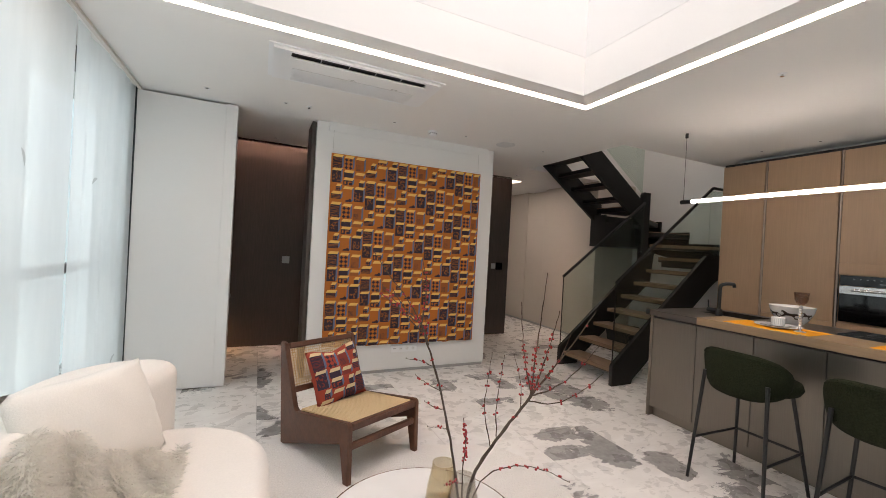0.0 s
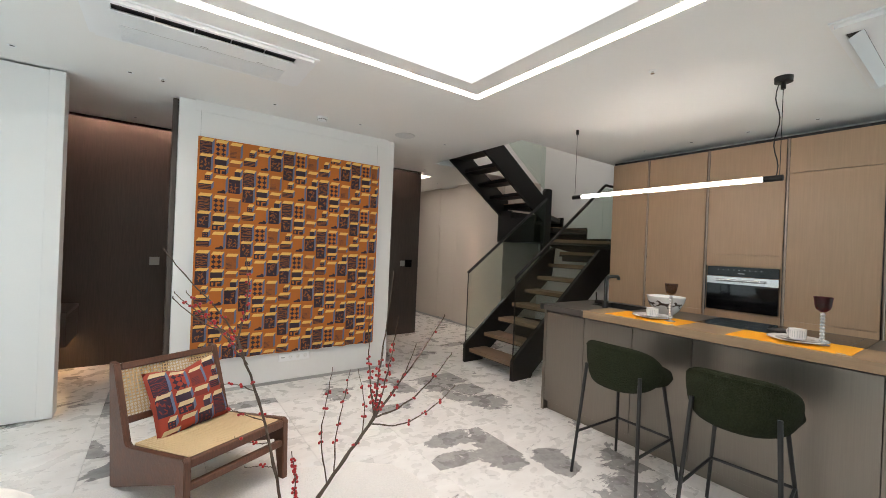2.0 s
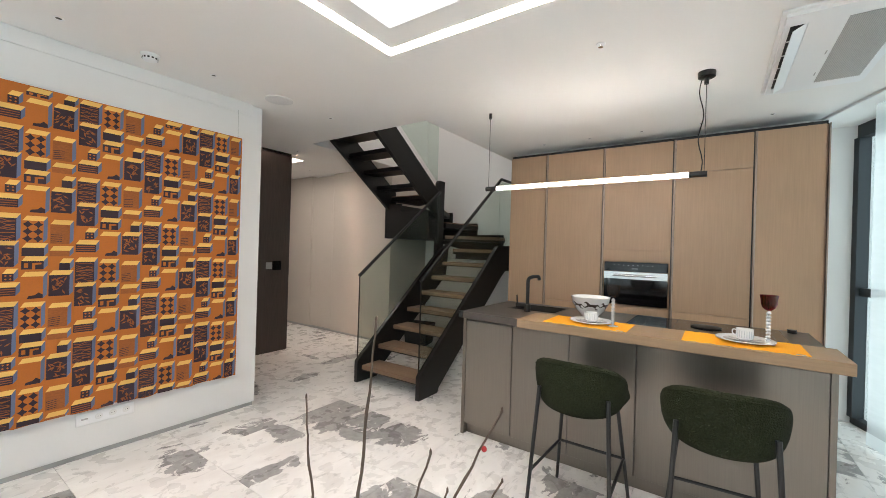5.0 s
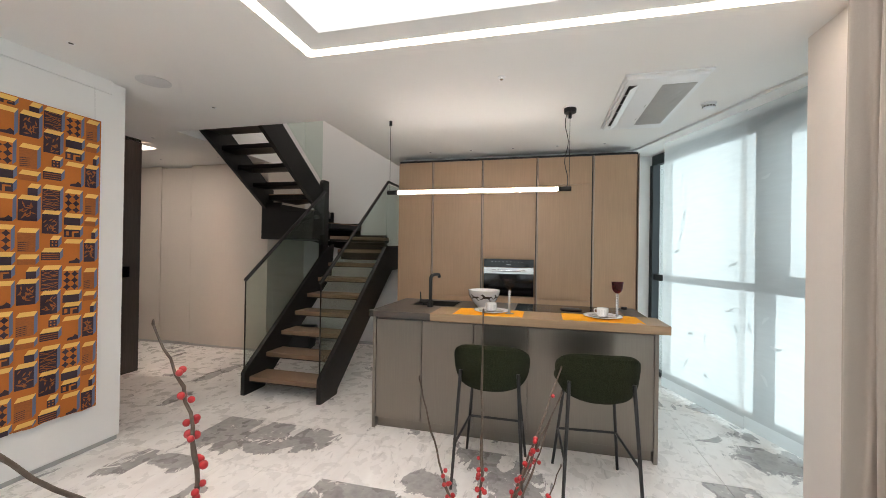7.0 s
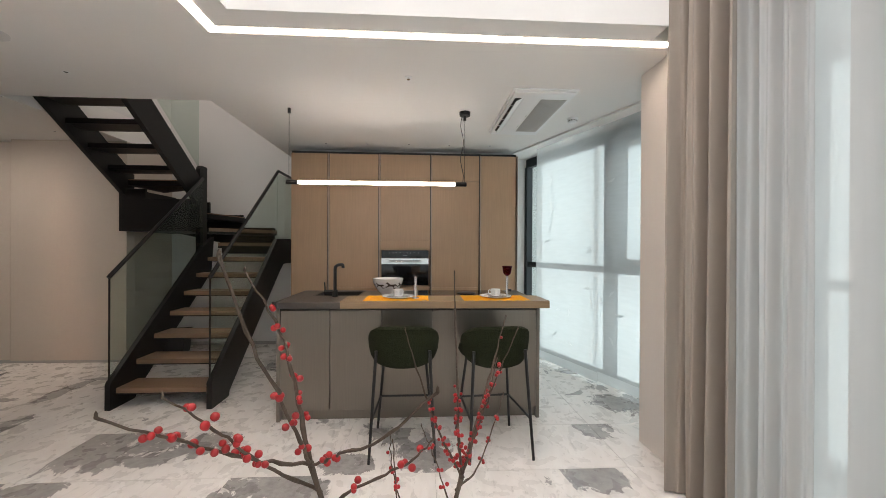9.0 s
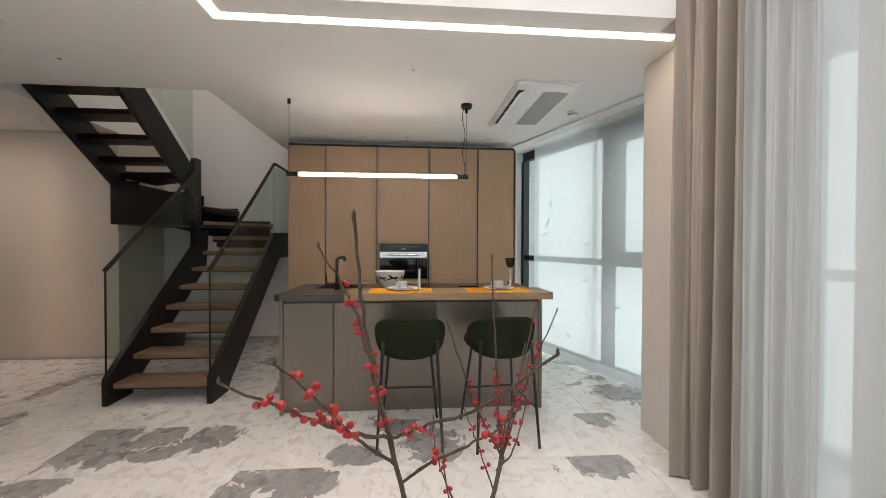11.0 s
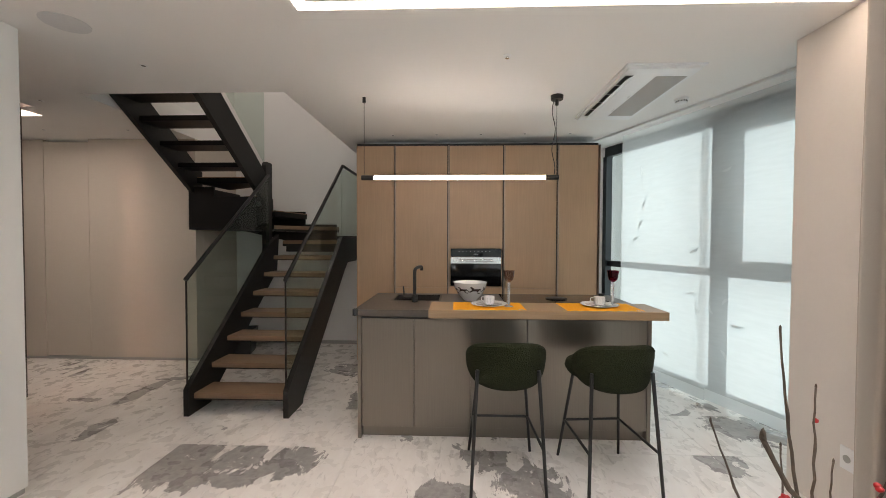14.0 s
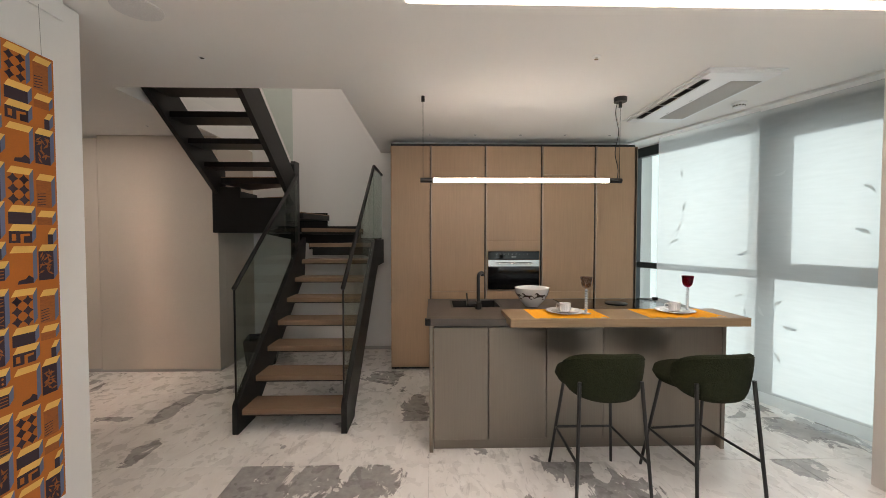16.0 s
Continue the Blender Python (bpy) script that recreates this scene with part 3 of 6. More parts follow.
def cloth(p, q, z0, z1, waves, depth, n, seed=0, flare=0.0):
    """A hanging curtain between two points on plan, with soft irregular folds that open towards the hem."""
    rnd = random.Random(seed)
    ph = [rnd.uniform(0, 6.28) for _ in range(3)]
    d = q - p
    nrm = Vector((-d.y, d.x, 0)).normalized()
    bm = bmesh.new()
    rows = 10
    grid = []
    for r in range(rows + 1):
        z = z1 + (z0 - z1) * r / rows
        line = []
        for i in range(n + 1):
            s = i / n
            wob = depth * (math.sin(2 * math.pi * waves * s + ph[0] + 0.25 * math.sin(r * 0.5 + ph[2])) + 0.45 * math.sin(2 * math.pi * waves * 2.3 * s + ph[1]))
            wob *= 0.8 + flare * r / rows
            line.append(bm.verts.new(p + d * s + nrm * wob + Vector((0, 0, z))))
        grid.append(line)
    for a, b in zip(grid, grid[1:]):
        for i in range(n):
            bm.faces.new((a[i], a[i + 1], b[i + 1], b[i]))
    return bm


def feather(m, size, parent):
    """A small curved feather woven into the voile."""
    bm = bmesh.new()
    L, W = size, size * 0.24
    up, dn = [], []
    for k in range(7):
        t = k / 6
        c = 0.18 * L * math.sin(t * 2.4)
        w = W * math.sin(math.pi * min(1, t * 0.93 + 0.04)) ** 0.7
        up.append(bm.verts.new((t * L, 0, c + w * 0.6)))
        dn.append(bm.verts.new((t * L, 0, c - w * 0.6)))
    for k in range(6):
        bm.faces.new((up[k], up[k + 1], dn[k + 1], dn[k]))
    bmesh.ops.solidify(bm, geom=bm.faces[:], thickness=0.002)
    f = part("feather", bm, M_FEATHER, parent)
    f.matrix_basis = m
    return f


def sheer_panel(label, p, q, z0, z1, material, seed, feathers=0, waves=3.0, depth=0.008, hem=True):
    c = thing("sheer_curtain", label, "curtain", group="sheer curtains")
    part("cloth", cloth(p, q, z0, z1, waves, depth, 60, seed), material, c, smooth=True)
    d = (q - p)
    nrm = Vector((-d.y, d.x, 0)).normalized()
    if hem:
        part("hem", cloth(p + nrm * 0.004, q + nrm * 0.004, z0, z0 + 0.10, waves, depth, 60, seed), M_SHEERFOLD, c, smooth=True)
    rnd = random.Random(seed + 50)
    ang = math.degrees(math.atan2(d.y, d.x))
    for k in range(feathers):
        s, z = rnd.uniform(0.04, 0.96), z0 + 0.2 + (z1 - z0 - 0.4) * ((k * 0.618 + rnd.uniform(0, 0.1)) % 1)
        o = p + d * s + nrm * (depth * 1.6 + 0.004)
        feather(pose(o.x, o.y, z, 0, rnd.choice((20, -30, -70, 60, 130, 200)) + rnd.uniform(-20, 20), ang), rnd.uniform(0.075, 0.115), c)
    return c


# kitchen: two flat voile panels that overlap
sheer_panel("flat white voile panel with woven feathers before the kitchen window", slant(4.31, 0.03), slant(5.33, 0.03), 0.03, 2.70, M_SHEER, 3, 11, 1.2, 0.004)
sheer_panel("flat white voile panel with feathers, overlapping the next one", slant(2.95, 0.0), slant(4.41, 0.0), 0.03, 2.70, M_SHEER, 5, 12, 1.2, 0.004)
# living room west
sheer_panel("hanging white voile panel with feathers at the west window", Vector((-0.835, 3.30, 0)), Vector((-0.835, 0.9, 0)), 0.03, 2.70, M_SHEERW, 8, 5, 2.2, 0.012)
sheer_panel("white voile panel with soft folds beside the sliding panel", Vector((-0.825, 4.495, 0)), Vector((-0.84, 3.345, 0)), 0.03, 2.70, M_SHEERW, 9, 2, 3.0, 0.012)
sheer_panel("white voile panel behind the viewer", Vector((-0.845, 0.85, 0)), Vector((-0.845, -1.2, 0)), 0.03, 2.70, M_SHEERW, 10, 0, 2.2, 0.012)
# south: taupe drape stack, then dense white voile
dr = thing("drape", "floor-length taupe fabric drape gathered in deep folds", "curtain")
part("cloth", cloth(Vector((2.17, -0.018, 0)), Vector((2.59, 0.092, 0)), 0.012, 2.985, 3.6, 0.062, 90, 4, 0.25), M_DRAPE, dr, smooth=True)
part("heading_tape", cloth(Vector((2.168, -0.011, 0)), Vector((2.588, 0.099, 0)), 2.92, 2.985, 3.6, 0.062, 90, 4, 0.0), M_DRAPE, dr, smooth=True)
sheer_panel("dense white voile curtain in soft vertical folds", Vector((1.93, -0.15, 0)), Vector((2.22, -0.05, 0)), 0.012, 2.985, M_SHEER2, 12, 0, 3.0, 0.042, hem=False)
sheer_panel("dense white voile curtain further along the window", Vector((-0.75, -1.0, 0)), Vector((1.80, -0.18, 0)), 0.012, 2.70, M_SHEER2, 13, 0, 14, 0.04, hem=False)
sheer_panel("thin bluish voile hanging behind the white curtains", Vector((1.70, -0.30, 0)), Vector((2.05, -0.18, 0)), 0.012, 2.70, M_SHEERW, 14, 0, 1.5, 0.01, hem=False)
structure("curtain_track", slab_between(slant(-0.6, 0.16), slant(2.66, 0.16), CEIL - 0.02, CEIL - 0.002, 0.03), M_WHITE, "white curtain track under the ceiling", "trim")
structure("ceiling_edge_living", box((-0.80, -1.2, CEIL - 0.024), (-0.776, 4.495, CEIL - 0.001)), M_COLUMN, "plaster edge of the curtain pocket by the living room window", "trim")
structure("ceiling_edge_kitchen", slab_between(slant(3.121, 0.20), slant(5.62, 0.20), CEIL - 0.022, CEIL - 0.001, 0.02), M_WHITE, "plaster edge of the curtain pocket", "trim")


# ---- staircase ----
stair = thing("staircase", "black steel staircase with oak treads and glass balustrade", "staircase")
RISE, GO, X0 = 0.186, 0.247, 3.885
LY0, LY1 = 3.39, 4.285          # outer faces of the lower flight
ST = 0.045
top = lambda n: RISE * n - 0.012


def stringer(y0, y1, label=""):
    pts = [(X0 - 0.045, 0.0), (X0 + 0.26, 0.0), (X0 + 0.26 + 0.02, 0.05), (X0 + 1.60, 1.10), (X0 + 1.75, 1.20), (X0 + 2.31, 1.20),
           (X0 + 2.31, 1.52), (X0 + 1.52, 1.52), (X0 - 0.03, 0.245), (X0 - 0.045, 0.225)]
    return part("stringer", prism(pts, "y", y0, y1), M_STEEL, stair, label)


stringer(LY0, LY0 + ST)
pts = [(X0 - 0.045, 0.0), (X0 + 0.26, 0.0), (X0 + 0.28, 0.05), (X0 + 1.60, 1.10), (X0 + 1.66, 1.55), (X0 + 1.40, 1.42), (X0 - 0.03, 0.245), (X0 - 0.045, 0.225)]
part("stringer", prism(pts, "y", LY1 - ST, LY1), M_STEEL, stair)
for n in range(1, 8):
    x = X0 + 0.02 + GO * (n - 1)
    part("tread", box((x, LY0 + ST + 0.001, top(n) - 0.045), (x + 0.275, LY1 - ST - 0.001, top(n)), 0.003), M_TREAD, stair)
    part("tread_plate", box((x + 0.004, LY0 + ST + 0.001, top(n) - 0.056), (x + 0.271, LY1 - ST - 0.001, top(n) - 0.0455)), M_STEEL, stair)
# winding steps round the corner
wind = [
    ([(5.634, LY0 + ST), (6.16, LY0 + ST), (6.16, 3.74), (5.634, 4.235)], 8),
    ([(6.16, 3.66), (6.16, 4.20), (5.475, 4.27), (5.60, 4.14)], 9),
    ([(6.16, 4.12), (6.16, 4.74), (5.475, 4.33), (5.475, 4.25)], 10),
    ([(6.16, 4.66), (6.16, 5.06), (5.76, 5.06), (5.44, 4.37), (5.475, 4.31)], 11),
    ([(5.86, 5.06), (5.20, 5.06), (5.20, 4.36), (5.43, 4.36)], 12),
]
for poly, n in wind:
    th = 0.045 if n < 10 else 0.012
    part("tread", prism(poly, "z", top(n) - th, top(n)), M_TREAD, stair)
    part("tread_plate", prism(poly, "z", top(n) - 0.075, top(n) - th - 0.0005), M_STEEL, stair)
# stepped wall stringers and fasciae of the winders
steps = [(3.42, 1.25), (5.10, 1.62), (5.10, 2.06), (4.62, 2.06), (4.62, 1.88), (4.15, 1.88), (4.15, 1.70), (3.70, 1.70), (3.70, 1.54), (3.42, 1.54)]
part("wall_stringer", prism(steps, "x", 6.165, 6.195), M_STEEL, stair, "stepped black steel wall stringer")
part("fascia", box((5.66, LY0 + ST + 0.001, 1.33), (5.69, 4.20, 1.47)), M_STEEL, stair)
part("fascia", prism([(4.34, 1.60), (5.099, 1.60), (5.099, 2.10), (4.83, 2.10), (4.83, 1.985), (4.34, 1.985)], "x", 5.15, 5.18), M_STEEL, stair, "deep black steel landing fascia")
part("fascia", prism([(5.15, 1.60), (6.19, 1.60), (6.19, 2.12), (5.30, 2.12), (5.15, 2.07)], "y", 5.10, 5.13), M_STEEL, stair)
part("soffit", box((5.18, 4.34, 1.60), (6.16, 5.10, 1.615)), M_STEEL, stair)
part("newel_plate", prism([(5.30, 1.32), (5.46, 1.42), (5.46, 2.42), (5.33, 2.42), (5.30, 2.38)], "y", 4.285, 4.335), M_STEEL, stair, "upright black steel corner plate")
# upper flight, rising back over the hall
UX, UG = 5.18, 0.262
for n in range(13, 19):
    x, zt = UX - UG * (n - 12), top(n) - 0.083 - 0.011 * (n - 13)
    part("tread", box((x - 0.02, 4.345, zt - 0.035), (x + UG - 0.02, 5.055, zt), 0.003), M_TREAD, stair)
    part("tread_tray", box((x - 0.032, 4.341, zt - 0.046), (x - 0.0205, 5.059, zt + 0.004)), M_STEEL, stair)
    part("tread_plate", box((x - 0.0204, 4.341, zt - 0.046), (x + UG - 0.022, 5.059, zt - 0.0355)), M_STEEL, stair)


def upper_stringer(y0, y1):
    sl = RISE / UG
    xa, xb = 5.30, 3.92
    zlow = lambda x: 2.00 + (5.18 - x) * sl
    pts = [(xa, zlow(xa)), (xb, zlow(xb)), (xb, zlow(xb) + 0.37), (xa, zlow(xa) + 0.37)]
    return part("stringer", prism(pts, "y", y0, y1), M_STEEL, stair)


upper_stringer(4.29, 4.34)
upper_stringer(5.06, 5.105)


def glass_rail(y, pts, hand, start=None):
    g = part("glass_panel", prism(pts, "y", y, y + 0.012), M_GLASS, stair, "clear frameless glass balustrade panel")
    g.visible_shadow = False
    part("handrail", tube(bend(hand, 0.02), 0.018, 8), M_STEEL, stair, smooth=True)
    part("post", box((pts[0][0] - 0.006, y - 0.001, pts[0][1] - 0.05), (pts[0][0] - 0.0005, y + 0.013, pts[-1][1])), M_STEEL, stair, "slim black edge post")


glass_rail(LY1 - 0.03, [(3.86, 0.24), (5.31, 1.38), (5.31, 2.22), (3.86, 1.14)], [(3.85, LY1 - 0.024, 1.15), (5.32, LY1 - 0.024, 2.26)])
glass_rail(LY0 + 0.02, [(3.86, 0.24), (5.40, 1.52), (5.46, 1.52), (5.46, 2.35), (3.86, 1.14)], [(3.85, LY0 + 0.026, 1.15), (5.50, LY0 + 0.026, 2.40), (6.19, LY0 + 0.026, 2.40)])
g = part("glass_panel", prism([(5.47, 1.53), (6.16, 1.53), (6.16, 2.38), (5.47, 2.36)], "y", LY0 + 0.02, LY0 + 0.032), M_GLASS, stair)
g.visible_shadow = False
g = part("glass_panel", prism([(5.30, 2.40), (5.30, 3.32), (3.95, 4.28), (3.95, 3.36)], "y", 4.300, 4.312), M_GLASS, stair)
g.visible_shadow = False


# ---- kitchen ----
def tall_cabinet(y0, y1, label, doors, handle_side=None):
    """A floor-to-ceiling oak cabinet; doors are (bottom, top) pairs of its fronts."""
    c = thing("tall_cabinet", label, "cabinet", group="wall of tall cabinets")
    part("body", box((5.34, y0 + 0.001, 0.03), (5.92, y1 - 0.001, 2.60)), M_OAK, c)
    part("plinth", box((5.37, y0 + 0.001, 0.0), (5.90, y1 - 0.001, 0.03)), M_BLACK, c)
    for a, b in doors:
        part("door", box((5.316, y0 + 0.014, a + 0.002), (5.338, y1 - 0.014, b - 0.002), 0.0015), M_OAK, c)
    return c


CY = [3.20, 2.735, 2.10, 1.446, 0.819, 0.345]
tall_cabinet(CY[1], CY[0], "narrow tall oak cabinet with a plain front", [(0.06, 2.60)])
tall_cabinet(CY[2], CY[1], "tall oak cabinet above a low drawer front", [(0.06, 0.92), (0.92, 2.60)])
OV = tall_cabinet(CY[3], CY[2], "tall oak cabinet housing a built-in oven", [(0.06, 0.93), (1.392, 1.508), (1.508, 2.60)])
tall_cabinet(CY[4], CY[3], "tall oak cabinet with a short top door", [(0.06, 0.92), (0.92, 2.275), (2.275, 2.60)])
tall_cabinet(CY[5], CY[4], "tall oak cabinet beside the window", [(0.06, 2.60)])
for y in CY[1:5]:
    hp = thing("handle_profile", "full-height bronze metal grip profile between cabinets", "handle", group="grip profiles")
    part("profile", tube([(5.312, y - 0.004, 0.06), (5.312, y - 0.004, 2.60)], 0.0095, 12), M_BRONZE, hp, smooth="auto")
    # black backing between the doors carries the shadow beside the profile
    part("groove_shade", box((5.326, y - 0.013, 0.06), (5.3365, y + 0.013, 2.60)), M_BLACK, hp)
structure("trim_cabinet_end", box((5.30, 0.335, 0.0), (5.92, 0.3435, 2.60)), M_BRONZE, "thin bronze end panel of the cabinet wall", "trim")
ov = thing("oven", "black glass built-in oven with a steel handle bar", "oven")
part("body", box((5.345, 1.47, 0.945), (5.60, 2.075, 1.385)), M_BLACK, ov)
CTRL = part("control_panel", box((5.310, 1.475, 1.290), (5.344, 2.070, 1.386), 0.002), M_GLASSBLK, ov, "black glass control panel")
OVDOOR = part("door", box((5.308, 1.475, 0.945), (5.344, 2.070, 1.287), 0.002), M_GLASSBLK, ov, "black glass oven door")
part("trim_strip", box((5.303, 1.475, 1.212), (5.3079, 2.070, 1.285)), M_ALU, ov, "brushed steel band")
part("handle", tube([(5.268, 1.575, 1.250), (5.268, 1.97, 1.250)], 0.012, 12), M_ALU, OVDOOR, "brushed steel handle bar", "auto")
for y in (1.60, 1.945):
    part("handle_bracket", box((5.268, y - 0.01, 1.242), (5.303, y + 0.01, 1.258)), M_ALU, OVDOOR)
for k in range(9):
    y = 1.97 - 0.045 * k
    part("touch_mark", box((5.3092, y - 0.006, 1.352), (5.3099, y + 0.006, 1.357)), M_GREYPL, CTRL)
part("name_bar", box((5.3092, 1.745, 1.318), (5.3099, 1.80, 1.325)), M_GREYPL, CTRL)
part("oven_cavity_window", box((5.3069, 1.55, 0.98), (5.3079, 1.995, 1.20)), M_GLASSBLK, OVDOOR)

# island
IY0, IY1, IX0, IX1 = 0.575, 2.735, 3.55, 4.40
isl = thing("kitchen_island", "kitchen island with taupe metallic fronts and a stone top", "kitchen island")
part("body", box((IX0 + 0.024, IY0 + 0.03, 0.09), (IX1 - 0.02, IY1 - 0.03, 0.885)), M_ISLAND, isl)
part("plinth", box((IX0 + 0.05, IY0 + 0.03, 0.0), (IX1 - 0.05, IY1 - 0.03, 0.0895)), M_ISLAND, isl, "recessed taupe plinth")
for y0, y1 in ((IY1 - 0.028, IY1), (IY0, IY0 + 0.028)):
    part("side_panel", box((IX0 - 0.004, y0, 0.0), (IX1, y1, 0.925), 0.002), M_ISLAND, isl)
for y0, y1 in ((2.313, 2.704), (1.893, 2.308), (1.477, 1.888), (0.605, 1.472)):
    part("front_panel", box((IX0, y0, 0.092), (IX0 + 0.022, y1, 0.906), 0.0015), M_ISLAND, isl)
part("grip_channel", box((IX0 + 0.024, IY0 + 0.03, 0.886), (IX0 + 0.04, IY1 - 0.03, 0.925)), M_SHADOWGAP, isl, "dark grip channel under the worktop")
bm = sheet_with_holes(IX0 - 0.03, IX1 + 0.02, IY0 - 0.01, IY1 + 0.02, 0.926, 0.975, [(3.965, 4.34, 2.13, 2.56)])
part("worktop", bm, M_STONE, isl, "dark brown stone worktop")
part("worktop_corner_guard", lathe([(0.0, 0.93), (0.022, 0.93), (0.022, 0.978), (0.0, 0.978)], 16, m=Matrix.Translation((IX0 - 0.02, IY1 + 0.01, 0))), M_BLACK, isl)
bar = thing("breakfast_bar", "thick oak breakfast bar resting on the island", "breakfast bar")
part("bar_top", prism([(3.352, 0.95), (3.354, 0.948), (3.515, 0.948), (3.515, 0.9755), (3.72, 0.9755), (3.72, 1.003), (3.718, 1.005), (3.354, 1.005), (3.352, 1.003)], "y", 0.555, 2.19), M_OAK_H, bar)
sink = thing("sink", "black undermounted sink basin in the island", "sink")
bm = sheet_with_holes(3.965, 4.34, 2.13, 2.56, 0.80, 0.974, [(3.985, 4.32, 2.15, 2.54)])
part("rim", bm, M_BLACK, sink)
part("basin_bottom", box((3.966, 2.131, 0.785), (4.339, 2.559, 0.799)), M_BLACK, sink)
fc = thing("faucet", "matt black kitchen mixer tap with a tall spout", "tap", pose(3.90, 2.345, 0.975))
part("base", lathe([(0.0, 0.0), (0.026, 0.0), (0.026, 0.03), (0.024, 0.06), (0.0, 0.06)], 20), M_BLACK, fc, smooth="auto")
part("spout", tube(bend([(0, 0, 0.05), (0, 0, 0.27), (0.05, -0.018, 0.285), (0.12, -0.045, 0.285), (0.125, -0.047, 0.255)], 0.03), 0.0145, 12), M_BLACK, fc, smooth="auto")
part("lever_body", tube([(0, -0.02, 0.045), (0, 0.095, 0.045)], 0.019, 14), M_BLACK, fc, smooth="auto")
part("lever", tube([(0, 0.088, 0.05), (0, 0.094, 0.13)], 0.006, 8), M_BLACK, fc, smooth="auto")
hob = thing("hob", "black glass induction hob with a central extractor", "hob")
part("glass_top", box((3.84, 0.72, 0.9755), (4.37, 1.60, 0.981), 0.002), M_GLASSBLK, hob)
part("extractor_cover", lathe([(0, 0.9815), (0.085, 0.9815), (0.09, 0.987), (0.08, 0.99), (0.0, 0.99)], 32, m=Matrix.Translation((4.10, 1.13, 0))), M_BLACK, hob, smooth="auto")
for k, (hx, hy) in enumerate(((3.97, 1.40), (4.24, 1.40), (3.97, 0.87), (4.24, 0.87))):
    part("zone_mark", sheet_with_holes(hx - 0.09, hx + 0.09, hy - 0.09, hy + 0.09, 0.9811, 0.9813, [(hx - 0.088, hx + 0.088, hy - 0.088, hy + 0.088)]), M_SHADOWGAP, hob)
part("knob", lathe([(0, 0.0), (0.025, 0.0), (0.025, 0.022), (0.0, 0.024)], 20, m=Matrix.Translation((4.33, 0.66, 0.976))), M_BLACK, hob, smooth="auto")


# ---- stools ----
def stool(m):
    s = thing("bar_stool", "dark green boucle bar stool with slim black legs", "bar stool", m, "stools at the bar")
    # the front faces +x
    part("seat", lathe([(0.0, 0.640), (0.17, 0.640), (0.205, 0.652), (0.222, 0.682), (0.214, 0.712), (0.178, 0.728), (0.0, 0.732)], 36, m=Matrix.Translation((0.035, 0, 0)) @ Matrix.Diagonal((1.08, 1.08, 1, 1))), M_GREEN, s, smooth=True)
    A, n, M = radians(79), 40, 16
    bm = bmesh.new()
    rings, seam = [], []
    for i in range(n + 1):
        u = 2 * i / n - 1
        e = min(abs(u), 0.9995)
        a = math.pi + A * u
        fall = (1 - e ** 2.7) ** 0.55
        mid, half, wide = 0.752 - 0.012 * e * e, 0.146 * fall, 0.030 * (1 - e ** 8) ** 0.5
        ring = []
        for k in range(M):
            q = 2 * math.pi * k / M
            cz, cr = math.sin(q), math.cos(q)
            z = mid + half * math.copysign(abs(cz) ** 0.75, cz)
            r = 0.232 + 0.12 * (z - 0.752) + wide * math.copysign(abs(cr) ** 0.6, cr)
            ring.append(bm.verts.new((r * math.cos(a) * 0.98, r * math.sin(a) * 1.02, z)))
        rings.append(ring)
        if abs(u) < 0.78:
            z = mid + half - 0.020
            r = 0.232 + 0.12 * (z - 0.752) + 0.0225
            seam.append((r * math.cos(a) * 0.98, r * math.sin(a) * 1.02, z))
    for a, b in zip(rings, rings[1:]):
        for k in range(M):
            bm.faces.new((a[k], a[(k + 1) % M], b[(k + 1) % M], b[k]))
    bm.faces.new(rings[0][::-1])
    bm.faces.new(rings[-1])
    part("backrest", bm, M_GREEN, s, smooth=True)
    part("piping", tube(seam, 0.0034, 6), M_GREEN, s, smooth="auto")
    feet = [(-0.268, 0.218), (-0.268, -0.218), (0.255, 0.215), (0.255, -0.215)]
    tops = [(-0.200, 0.180, 0.725), (-0.200, -0.180, 0.725), (0.14, 0.15, 0.66), (0.14, -0.15, 0.66)]
    for (fx, fy), tp in zip(feet, tops):
        lg = part("leg", tube([(fx, fy, 0.0), tp], [0.0095, 0.0115], 10), M_BLACK, s, smooth="auto")
    zr = 0.27
    at = lambda k: Vector((feet[k][0], feet[k][1], 0)).lerp(Vector(tops[k]), zr / tops[k][2])
    loop = [at(0), at(2), at(3), at(1)]
    for a, b in zip(loop, loop[1:]):
        part("footrest", tube([a, b], 0.0085, 8), M_BLACK, s, smooth="auto")
    return s


st = stool(pose(3.16, 1.69, 0, 0, 0, 0))
copy_thing(st, pose(3.14, 1.052, 0, 0, 0, 5))


# ---- pendant light ----
pl = thing("pendant_light", "slim horizontal tube pendant light hung on wires", "pendant light")
part("tube", tube([(4.0, 1.255, 2.02), (4.0, 2.705, 2.02)], 0.0175, 16), M_TUBE, pl, "glowing white diffuser tube", "auto")
for y0, y1 in ((1.147, 1.254), (2.706, 2.812)):
    part("end_cap", tube([(4.0, y0, 2.02), (4.0, y1, 2.02)], 0.0205, 16), M_BLACK, pl, "matt black end cap", "auto")
part("suspension_wire", tube([(4.0, 2.79, 2.04), (4.0, 2.79, CEIL - 0.045)], 0.0022, 6), M_BLACK, pl)
part("suspension_wire", tube([(4.0, 1.165, 2.04), (4.0, 1.165, CEIL - 0.045)], 0.0022, 6), M_BLACK, pl)
